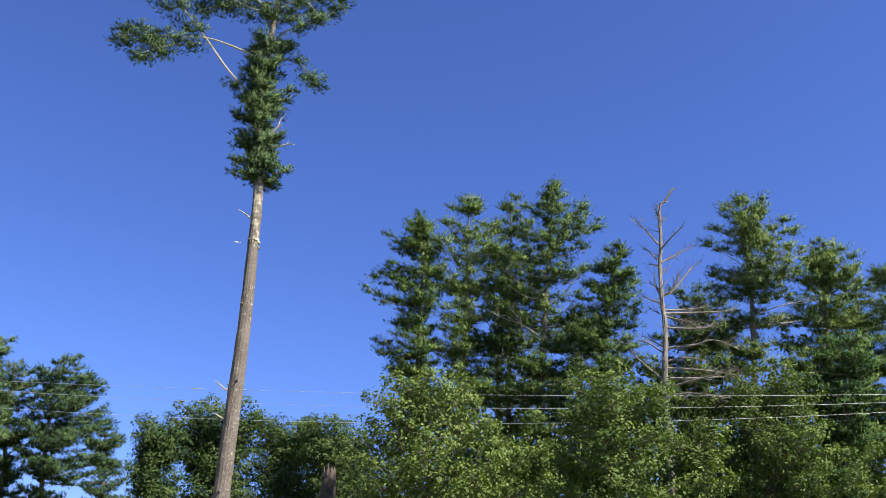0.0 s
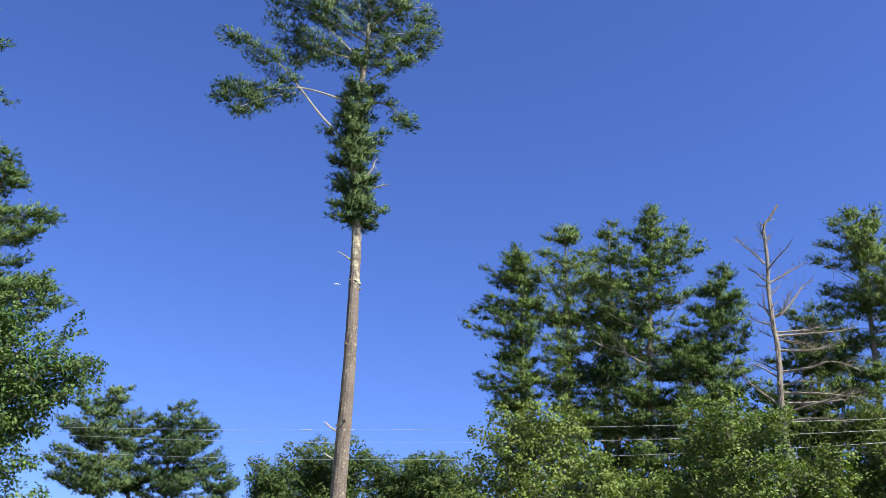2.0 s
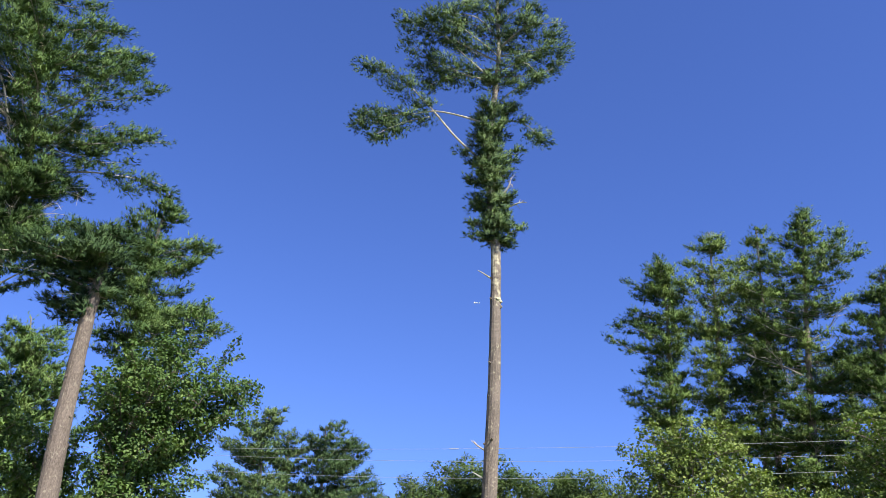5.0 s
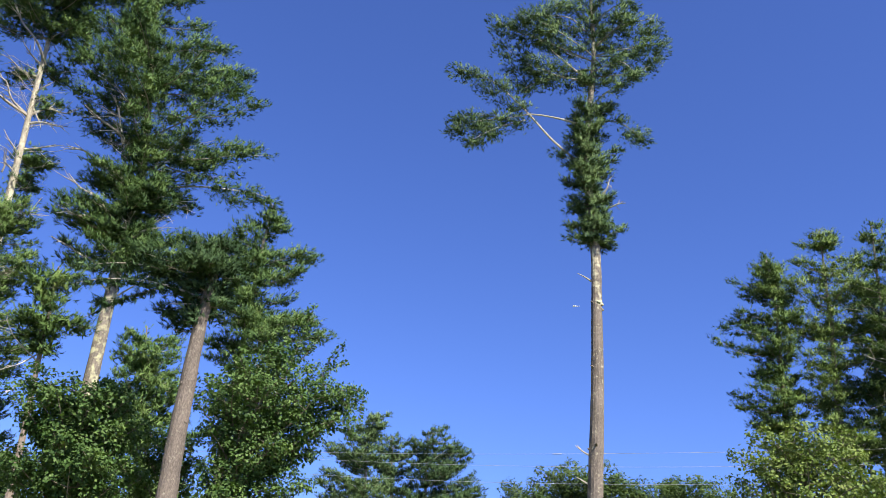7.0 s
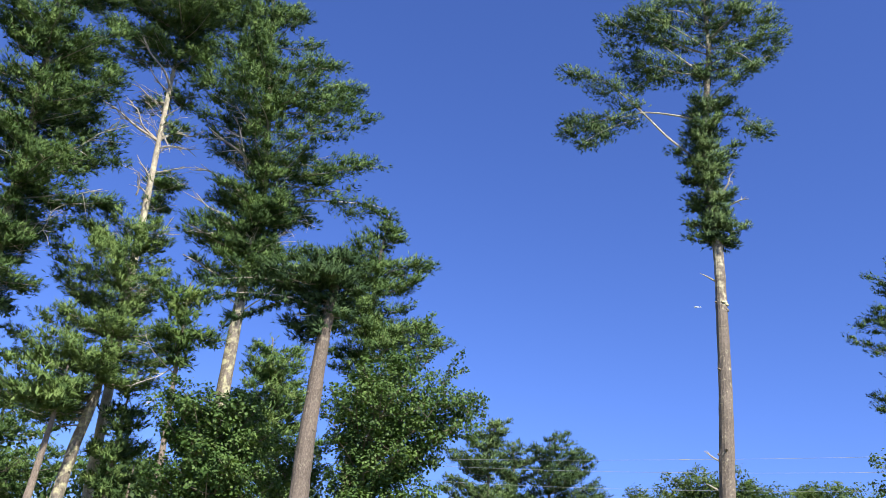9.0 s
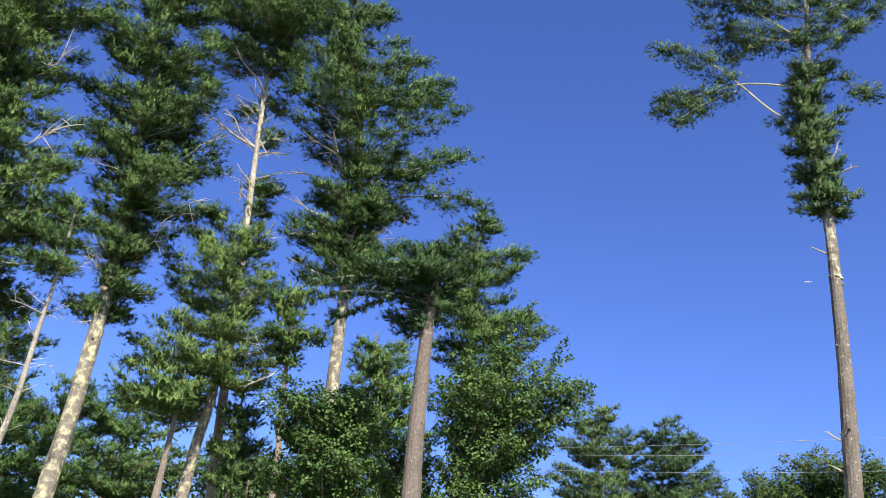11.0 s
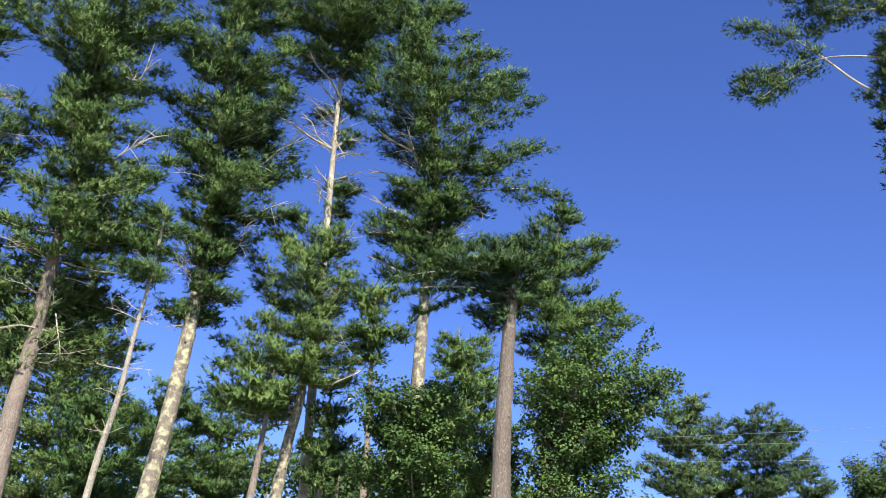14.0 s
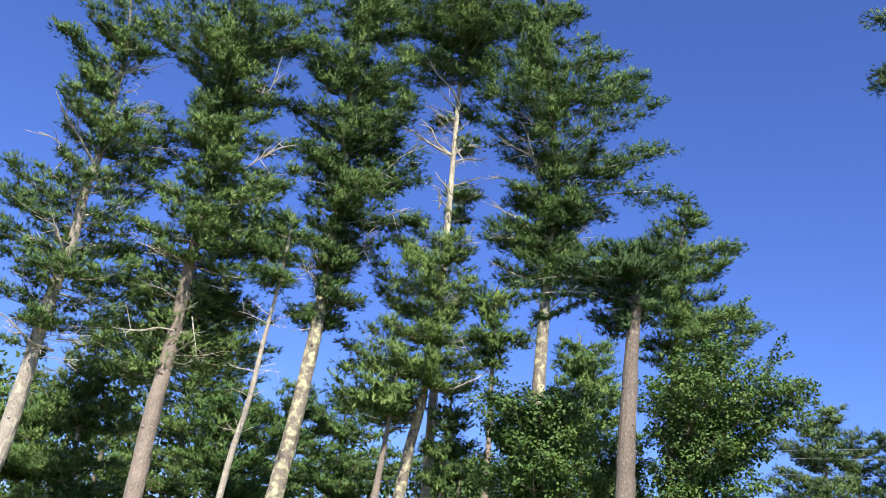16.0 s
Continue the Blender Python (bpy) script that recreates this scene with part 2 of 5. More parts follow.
def spray(rng, line, start, spread, size, acc, tufts, lift, droop=0.2, axis_x=0.0, fan=1.0, dense=4.0, hearts=None):
    """The foliage of one bough: lobes of upturned needle brushes on side twigs along it, fullest on top, thin beneath."""
    seg = np.linalg.norm(np.diff(line, axis=0), axis=1)
    s = np.concatenate([[0], np.cumsum(seg)])
    total = s[-1]
    if total < 0.15:
        return
    at, side = start * total, rng.choice([-1, 1])
    last = total - 0.35 * spread
    while True:
        tip = at >= last
        at = min(at, last)
        p = np.array([np.interp(at, s, line[:, k]) for k in range(3)])
        i = min(max(np.searchsorted(s, at), 1), len(line) - 1)
        tan = unit(line[i] - line[i - 1])
        lat = unit(np.cross(tan, UP) + 1e-6)
        r = spread * rng.uniform(0.6, 1.0) * (0.8 if tip else 1.0)
        off = 0.0 if tip else side * r * rng.uniform(0.3, 1.0) * fan
        mid = p + lat * off + tan * r * 0.1 + UP * (lift + rng.normal() * 0.12) * r
        tube(acc, [p, mid, mid + unit(mid - p + tan * 0.1) * r * 0.5], [0.011, 0.008, 0.003], 3)
        n = int(dense * (r / size) ** 2) + 3
        d = rng.normal(size=(n, 3)) + UP * 0.3 + tan * 0.25
        d = unit(d)
        d = d[(d[:, 2] > -0.25) | (rng.uniform(size=n) < 0.25 + 1.5 * droop)]
        d = d[(d[:, 1] < 0.35) | (rng.uniform(size=len(d)) < 0.75)]
        n = len(d)
        pts = mid + (d * [1.0, 1.0, 0.56] + tan * (d @ tan)[:, None] * 0.4) * r * (1 - 0.55 * rng.uniform(size=(n, 1)) ** 2) + rng.normal(size=(n, 3)) * size * 0.22
        ax = unit(d * 0.65 + tan * 0.6 + UP * np.where(d[:, 2:] > -0.3, 0.4, -0.1) + rng.normal(size=(n, 3)) * 0.24)
        away = (pts - [axis_x, 0, 0]) * [1, 1, 0]
        tufts.append(np.hstack([pts, ax, unit(d * [1, 1, 1.3] + UP * 0.25 + unit(away) * 0.3 + ax * 0.15)]))
        if hearts is not None:
            k = int(5.0 * (r / size) ** 2) + 6
            q = unit(rng.normal(size=(k, 3)) + UP * 0.1)
            hearts.append(np.hstack([mid + (q * [1.0, 1.0, 0.52] + tan * (q @ tan)[:, None] * 0.4) * r * rng.uniform(0.1, 0.62, (k, 1)), unit(q + UP * 0.3), np.ones((k, 1))]))
        if tip:
            break
        at += r * rng.uniform(0.75, 1.3)
        side = -side


def place(base, label, category, name, group=""):
    """An empty at a tree's foot whose x axis runs to the right as seen from the clearing."""
    e = new(name)
    e.matrix_world = pose(base[0], base[1], 0, 0, 0, -math.degrees(math.atan2(base[0], base[1])))
    e.empty_display_size = 0.3
    return tagged(e, label, category, group, "")


def farther(spec, k):
    """A tree's fitted shape set k times as far from the eye and as much larger."""
    def grow(seq):
        return [(u * k, EYE + (z - EYE) * k) for u, z in seq]
    (x, y), trunk, tips, bares, limbs = spec
    return (x * k, y * k), grow(trunk), grow(tips), [(*grow([q[:2]])[0], *grow([q[2:]])[0]) for q in bares], [grow(p) for p in limbs]


def stem(trunk, r_foot, r_top, rng, acc, sides=14, step=0.35, rough=0.03):
    """The trunk through its fitted places (side, height), rooted with a flare."""
    (u0, z0), (u1, z1) = trunk[0], trunk[1]
    lean = max(-0.06, min(0.06, (u1 - u0) / max(0.5, z1 - z0)))
    pts = [(u0 - lean * z0, 0.0, -0.3), (u0 - lean * z0 * 0.5, 0.0, z0 * 0.5)] + [(u, 0.0, z) for u, z in trunk]
    line = spline(pts, step)
    h = (line[:, 2] + 0.3) / (line[-1, 2] + 0.3)
    r = r_top + (r_foot - r_top) * (1 - h) ** 0.85
    r = r * (1 + 0.5 * np.exp(-(line[:, 2] + 0.3) / 0.45))
    line[:, 1] += 0.06 * np.sin(line[:, 2] * 0.5 + rng.uniform(0, 6))
    tube(acc, line, r, sides, rough, rng)
    return line, r


def on_stem(line, z):
    return np.array([np.interp(z, line[:, 2], line[:, 0]), np.interp(z, line[:, 2], line[:, 1]), z])


def bare_branch(rng, a, b, r, acc, fork=2):
    """A dead branch with a kink and side spurs."""
    a, b = np.asarray(a, float), np.asarray(b, float)
    ln = np.linalg.norm(b - a)
    bend = 0.05 if ln > 0.8 else 0.015
    m1 = a + (b - a) * 0.4 + rng.normal(size=3) * bend * ln
    m2 = a + (b - a) * 0.72 + rng.normal(size=3) * bend * ln
    line = spline([a, m1, m2, b], max(0.1, ln / 9))
    tube(acc, line, np.linspace(r, max(0.006, r * 0.25), len(line)), 5)
    if ln < 0.55:
        return
    for _ in range(fork):
        f = rng.uniform(0.35, 0.9)
        p = line[int(f * (len(line) - 1))]
        d = unit(unit(b - a) * 0.8 + rng.normal(size=3) * 0.55)
        e = p + d * ln * rng.uniform(0.15, 0.4)
        spur = spline([p, (p + e) / 2 + rng.normal(size=3) * 0.02 * ln, e], ln / 8)
        tube(acc, spur, np.linspace(r * 0.4, 0.005, len(spur)), 4)


def envelope(tips, line, z, side, soft=1.0, floor=0.25):
    """How far a crown reaches at a height, to one side, from its fitted bough tips."""
    best = floor
    for u, zt in tips:
        du = u - np.interp(zt, line[:, 2], line[:, 0])
        if du * side >= 0:
            best = max(best, abs(du) * math.exp(-((z - zt) / soft) ** 2))
    return best


NEAR = dict(size=0.14, per=9, blade=0.066, spread=(0.31, 0.09), dense=4.0)
LONELY = dict(size=0.12, per=10, blade=0.068, spread=(0.29, 0.085), dense=4.0)
BACK = dict(size=0.185, per=7, blade=0.076, spread=(0.38, 0.09), dense=2.6)
ACROSS = dict(size=0.165, per=7, blade=0.074, spread=(0.44, 0.11), dense=2.3)
BEYOND = dict(size=0.2, per=8, blade=0.08, spread=(0.35, 0.1), dense=2.4)


def pine(name, label, spec, seed, r_foot=0.26, r_top=0.03, fill=24, needle=None, wood=None, look_=NEAR, tier=1.05, rise=(0.05, 0.5), depth=0.9, low=None, group="",
         soft=1.0, stub=0.03, floor=0.25, front=0.35, column=(), pull=0.05, bare_r=1.0, swell=1.0, cover=2.2, dead=(), limb_lobe=1.0, limb_from=0.5, limb_wood=None):
    """A white pine: trunk, boughs to the fitted tips and round about, sprays of needles, dead branches."""
    base, trunk, tips, bares, limbs = spec
    rng = np.random.default_rng(seed)
    root = place(base, label, "pine tree", name, group)
    acc = [[], []]
    line, rad = stem(trunk, r_foot, r_top, rng, acc)
    for _ in range(int(line[-1, 2] * 0.6)):   # knots and broken stubs on the trunk
        z = rng.uniform(2.5, trunk[-1][1] * 0.8)
        a = rng.uniform(0, 6.283)
        c = on_stem(line, z)
        r = np.interp(z, line[:, 2], rad)
        out = np.array([math.cos(a), math.sin(a), 0.25])
        tube(acc, [c + out * r * 0.6, c + out * (r + stub * 0.5), c + out * (r + stub * rng.uniform(0.7, 2.2))], [r * 0.24, r * 0.17, r * 0.04], 7)
    hang("trunk", mesh_of("trunk", *acc), wood or BARK, root)
    tufts, tac, hearts = [], [[], []], [np.zeros((0, 7))]
    size, s0, s1 = look_["size"], look_["spread"][0], look_["spread"][1]
    if tips:
        zs = [z for _, z in tips]
        z_low, z_top = (low if low is not None else min(zs) - 0.2), line[-1, 2]
    boughs, levels = [], [z for _, z in tips] or [0.0]
    for u, z in tips:
        g = min(1.0, max(0.0, (z - z_low) / (z_top - z_low)))
        c = on_stem(line, min(z, z_top - 0.15))
        du = u - c[0]
        w = rng.uniform(-0.25, 0.2) * abs(du) if z > z_low - 0.1 else (0.2 + 0.35 * abs(du)) * rng.uniform(0.7, 1.3)
        k = rise[0] + (rise[1] - rise[0]) * g
        z0 = min(z - k * abs(du) * rng.uniform(0.7, 1.2), z_top - 0.2)
        boughs.append((on_stem(line, max(min(z_low - 0.5, z - 0.2), z0)), np.array([u, w, z]), 0.25 if abs(du) > 1.2 else 0.1))
        if z < z_low - 0.1:   # lower boughs spread behind the bare trunk
            for _ in range(4):
                q = z + rng.uniform(-0.45, 0.45)
                boughs.append((on_stem(line, q - 0.15), np.array([c[0] + du * rng.uniform(0.55, 1.0), (0.4 + abs(du) * 0.6) * rng.uniform(0.4, 1.2), q]), 0.15))
    for i in range(fill):
        z = z_low + (z_top - 0.25 - z_low) * (i + rng.uniform(0, 1)) / fill
        near = min(levels, key=lambda v: abs(v - z))   # boughs stand in whorls with the fitted ones, with clear air between
        if abs(near - z) < tier:
            z = min(z_top - 0.25, max(z_low, near + rng.normal() * 0.12))
        a = rng.uniform(0, 6.283)
        if math.sin(a) > 0.3 and rng.uniform() < front:
            a = -a
        side = 1 if math.cos(a) > 0 else -1
        least = floor * min(1.0, 0.15 + (z_top - z) / 4.0)
        across = envelope(tips, line, z, side, soft, least)
        mean = 0.5 * (across + envelope(tips, line, z, -side, soft, least)) * depth
        reach = (abs(math.cos(a)) * across + abs(math.sin(a)) * mean) / (abs(math.cos(a)) + abs(math.sin(a))) * rng.uniform(0.68, 1.05) * swell
        g = (z - z_low) / (z_top - z_low)
        k = rise[0] + (rise[1] - rise[0]) * g
        c = on_stem(line, max(z_low - 0.5, z - k * reach))
        boughs.append((c, np.array([c[0] + math.cos(a) * reach, math.sin(a) * reach, z]), 0.15))
    if tips and cover:   # short boughs that hide the upper trunk
        column = (*column, (z_low + 0.4, z_top - 0.9, int(cover * (z_top - z_low)), 0.85))
    for z_a, z_b, count, reach in column:   # short dense boughs close round the trunk
        for i in range(count):
            z, a = rng.uniform(z_a, z_b), rng.uniform(0, 6.283)
            c = on_stem(line, z - 0.1)
            d = reach * rng.uniform(0.4, 1.1)
            boughs.append((c, c + np.array([math.cos(a) * d, math.sin(a) * d, rng.uniform(-0.15, 0.3)]), 0.1))
    for c, t, start in boughs:
        ln = np.linalg.norm(t - c)
        if ln < 0.2:
            continue
        t = t - (t - c) / ln * min(0.15 * ln, pull)
        mid = c + (t - c) * 0.5 - UP * 0.07 * ln + rng.normal(size=3) * 0.04 * ln
        bl = spline([c, mid, t], 0.45)
        lac = [[], []]
        tube(lac, bl, np.linspace(0.012 + 0.008 * ln, 0.005, len(bl)), 4)
        coarse = 1.9 if t[1] > 0.6 else 1.0   # boughs on the far side of the trunk carry fewer brushes
        spray(rng, bl, start, min(0.62, s0 + s1 * ln), size * coarse, tac, tufts, 0.12, 0.2, c[0], dense=look_["dense"], hearts=hearts)
        hang("limb", mesh_of("limb", *lac), LIMB, root)
    for path in limbs:
        w = rng.uniform(-0.6, 0.0)
        n = len(path)
        pts = [np.array([u, w * i / (n - 1) * 2.0, z]) for i, (u, z) in enumerate(path)]
        bl = spline(pts, 0.2)
        ln = np.linalg.norm(np.diff(bl, axis=0), axis=1).sum()
        lac = [[], []]
        tube(lac, bl, np.linspace(0.018 + 0.005 * ln, 0.008, len(bl)), 7)
        spray(rng, bl, limb_from, min(0.6, 0.34 + 0.08 * ln) * limb_lobe, size, tac, tufts, -0.4, 0.6, bl[0][0], 0.9, look_["dense"] * 1.2, hearts)
        hang("limb", mesh_of("limb", *lac), limb_wood or BARE, root, "grey bare-stemmed limb with plumes at its end")
    for u0, z0, u1, z1 in bares:
        bac = [[], []]
        c = on_stem(line, z0)
        ln = math.hypot(u1 - u0, z1 - z0)
        bare_branch(rng, (u0, c[1], z0), (u1, c[1] + rng.uniform(-0.6, 0.0) * ln, z1), (0.013 + 0.009 * ln) * bare_r, bac, 2 + int(ln * 2.5))
        hang("dead_branch", mesh_of("dead_branch", *bac), BARE, root, "bare pale grey dead branch")
    for z_a, z_b, count, reach in dead:   # thin bleached twigs among the live boughs
        for _ in range(count):
            z, a, d = rng.uniform(z_a, z_b), rng.uniform(-2.9, 0.2), reach * rng.uniform(0.35, 1.0)
            c = on_stem(line, z)
            bac = [[], []]
            bare_branch(rng, c, c + np.array([math.cos(a) * d, math.sin(a) * d * 0.7, d * rng.uniform(-0.05, 0.55)]), 0.007 + 0.004 * d, bac, 3 + int(2.5 * d))
            hang("dead_branch", mesh_of("dead_branch", *bac), BARE, root, "bare pale grey dead branch")
    if tips:   # loose brushes close to the trunk
        n = int(30 * (z_top - z_low))
        z = rng.uniform(z_low, z_top, n)
        c = np.stack([np.interp(z, line[:, 2], line[:, 0]), np.interp(z, line[:, 2], line[:, 1]), z], 1)
        d = unit(rng.normal(size=(n, 3)) * [1, 1, 0.3] - np.array([0, 0.5, 0]))
        tufts.append(np.hstack([c + d * rng.uniform(0.15, 0.6, (n, 1)), unit(d + UP * 0.4), unit(d + UP * 0.3)]))
    if tufts:
        tagged(hang("twig_mass", mesh_of("twig_mass", *tac), BARK_DARK, root), kind="stuff")
        crown = hang("crown", needles_mesh("crown", np.vstack(tufts), size, rng, look_["per"], look_["blade"], np.vstack(hearts)), needle or NEEDLE, root)
        tagged(crown, kind="stuff")
    return root


MAPLE = dict(size=0.1, per=3, spread=0.05, lobe=(0.25, 0.065), dense=2.7)
HEDGE = dict(size=0.14, per=3, spread=0.06, lobe=(0.32, 0.07), dense=1.75)
OAK = dict(size=0.21, per=3, spread=0.1, lobe=(0.62, 0.1), dense=2.3)


def leafy(name, label, spec, seed, r_foot=0.16, fill=40, leaf=None, look_=MAPLE, depth=1.0, wood=None, group="", soft=1.2, category="tree", low=None, floor=0.25):
    """A broad-leaved tree: forking trunk, limbs to the fitted tips and round about, clusters of leaves."""
    base, trunk, tips, bares, limbs = spec
    rng = np.random.default_rng(seed)
    root = place(base, label, category, name, group)
    acc = [[], []]
    (u0, z0), (u1, z1) = trunk[-2:]
    line, rad = stem([*trunk[:-1], (u0 + 0.3 * (u1 - u0), z0 + 0.3 * (z1 - z0))], r_foot, 0.03, rng, acc, 10)
    hang("trunk", mesh_of("trunk", *acc), wood or BARK_GREY, root)
    zs = [z for _, z in tips]
    z_low, z_top = (low if low is not None else min(zs)), max(zs)
    ends = [(np.array([u, rng.uniform(-0.5, 0.3) * abs(u) * 0.8, z])) for u, z in tips]
    for i in range(fill):
        z = z_low + (z_top - z_low) * (i + rng.uniform(0, 1)) / fill * 0.97
        a = rng.uniform(0, 6.283)
        side = 1 if math.cos(a) > 0 else -1
        across = envelope(tips, line, z, side, soft, floor)
        mean = 0.5 * (across + envelope(tips, line, z, -side, soft, floor)) * depth
        reach = (abs(math.cos(a)) * across + abs(math.sin(a)) * mean) / (abs(math.cos(a)) + abs(math.sin(a))) * rng.uniform(0.6, 1.0)
        c = np.interp(z, line[:, 2], line[:, 0])
        ends.append(np.array([c + math.cos(a) * reach, math.sin(a) * reach, z]))
    tufts, tac = [], [[], []]
    for t in ends:
        c = on_stem(line, min(line[-1, 2], max(z_low * 0.55, t[2] - 0.75 * np.hypot(t[0], t[1]) - 0.3)))
        ln = np.linalg.norm(t - c)
        mid = c + (t - c) * 0.5 + UP * 0.06 * ln + rng.normal(size=3) * 0.05 * ln
        bl = spline([c, mid, t], 0.45)
        lac = [[], []]
        tube(lac, bl, np.linspace(0.012 + 0.01 * ln, 0.005, len(bl)), 4)
        spray(rng, bl, 0.3, look_["lobe"][0] + look_["lobe"][1] * min(ln, 4.0), look_["size"] * (1.5 if t[1] > 0.8 else 1.0), tac, tufts, 0.1, 0.35, c[0], 1.3, look_["dense"])
        hang("limb", mesh_of("limb", *lac), BARK_DARK, root)
    for path in limbs:   # long upright shoots
        bl = spline([(u, -0.3, z) for u, z in path], 0.15)
        lac = [[], []]
        tube(lac, bl, np.linspace(0.016, 0.004, len(bl)), 5)
        spray(rng, bl, 0.1, 0.13, look_["size"], tac, tufts, 0.2, 0.3, bl[0][0], 0.8, look_["dense"])
        hang("shoot", mesh_of("shoot", *lac), BARK_DARK, root)
    tagged(hang("twig_mass", mesh_of("twig_mass", *tac), BARK_DARK, root), kind="stuff")
    t = np.vstack(tufts)
    crown = hang("crown", leaves_mesh("crown", t, look_["size"], rng, look_["per"], look_["spread"]), leaf or LEAF, root)
    tagged(crown, kind="stuff")
    return root


def dead_tree(name, label, spec, seed, r_foot, r_top, fringe):
    """A leafless tree: trunk, upswept branches along their fitted ways, fine dead twigs fringing them."""
    base, trunk, tips, bares, limbs = spec
    rng = np.random.default_rng(seed)
    root = place(base, label, "dead tree", name, "")
    acc = [[], []]
    crook = [(u + rng.normal() * 0.07, z) for u, z in trunk[1:-1]]
    line, rad = stem([trunk[0], *crook, trunk[-1]], r_foot, r_top, rng, acc, rough=0.08)
    for _ in range(60):   # snapped stubs all along the trunk
        z = rng.uniform(trunk[0][1], trunk[-2][1])
        c, a = on_stem(line, z), rng.uniform(0, 6.283)
        out = np.array([math.cos(a), math.sin(a), rng.uniform(0.2, 1.0)])
        tube(acc, [c, c + out * 0.22, c + out * rng.uniform(0.3, 0.6) + UP * 0.05], [0.035, 0.024, 0.008], 5)
    hang("trunk", mesh_of("trunk", *acc), DEADWOOD, root)
    for path in limbs:
        n = len(path)
        w = rng.uniform(-0.5, 0.5)
        ln = math.hypot(path[-1][0] - path[0][0], path[-1][1] - path[0][1])
        bl = spline([(u, w * ln * i / (n - 1), z) for i, (u, z) in enumerate(path)], 0.15)
        acc = [[], []]
        tube(acc, bl, np.linspace(0.036 + 0.012 * ln, 0.012, len(bl)), 6, 0.08, rng)
        for k in range(int(ln * fringe)):
            f = rng.uniform(0.15, 1.0)
            i = min(len(bl) - 2, int(f * (len(bl) - 1)))
            tan = unit(bl[i + 1] - bl[i])
            d = unit(tan * 0.7 + UP * rng.uniform(-0.2, 0.8) + rng.normal(size=3) * 0.45)
            e = bl[i] + d * rng.uniform(0.2, 0.75)
            tube(acc, [bl[i], (bl[i] + e) / 2 + rng.normal(size=3) * 0.03, e], [0.011, 0.008, 0.004], 3)
        hang("dead_branch", mesh_of("dead_branch", *acc), DEADWOOD, root)
    return root


# ---- ground ----
def ground():
    n, half = 96, 1500.0
    g = np.linspace(-1, 1, n)
    g = np.sign(g) * np.abs(g) ** 2.2 * half
    x, y = np.meshgrid(g, g)
    z = -0.02 + 0.05 * np.sin(x * 0.31) * np.cos(y * 0.27)
    v = np.stack([x, y, z], -1).reshape(-1, 3)
    f = [(j * n + i, j * n + i + 1, (j + 1) * n + i + 1, (j + 1) * n + i) for j in range(n - 1) for i in range(n - 1)]
    m, nn, l = material("grass_and_needle_litter")
    out, p, tex, a, b = (nn.new("ShaderNode" + k) for k in ("OutputMaterial", "BsdfPrincipled", "TexCoord", "TexNoise", "TexNoise"))
    a.inputs["Scale"].default_value, b.inputs["Scale"].default_value, b.inputs["Detail"].default_value = 0.15, 6.0, 6.0
    l.new(tex.outputs["Object"], a.inputs["Vector"])
    l.new(tex.outputs["Object"], b.inputs["Vector"])
    s = nn.new("ShaderNodeMath")
    s.operation = "MULTIPLY_ADD"
    l.new(b.outputs["Fac"], s.inputs[0])
    s.inputs[1].default_value = 0.6
    l.new(a.outputs["Fac"], s.inputs[2])
    col = ramp(nn, [(0.45, (0.05, 0.08, 0.02)), (0.75, (0.1, 0.13, 0.04)), (1.0, (0.17, 0.13, 0.08))])
    l.new(s.outputs[0], col.inputs["Fac"])
    l.new(col.outputs["Color"], p.inputs["Base Color"])
    p.inputs["Roughness"].default_value = 0.95
    l.new(p.outputs["BSDF"], out.inputs["Surface"])
    me = mesh_of("ground", v, f)
    me.materials.append(m)
    tagged(new("ground", me), "mown grass and needle litter of the clearing", "ground", kind="structure")


ground()

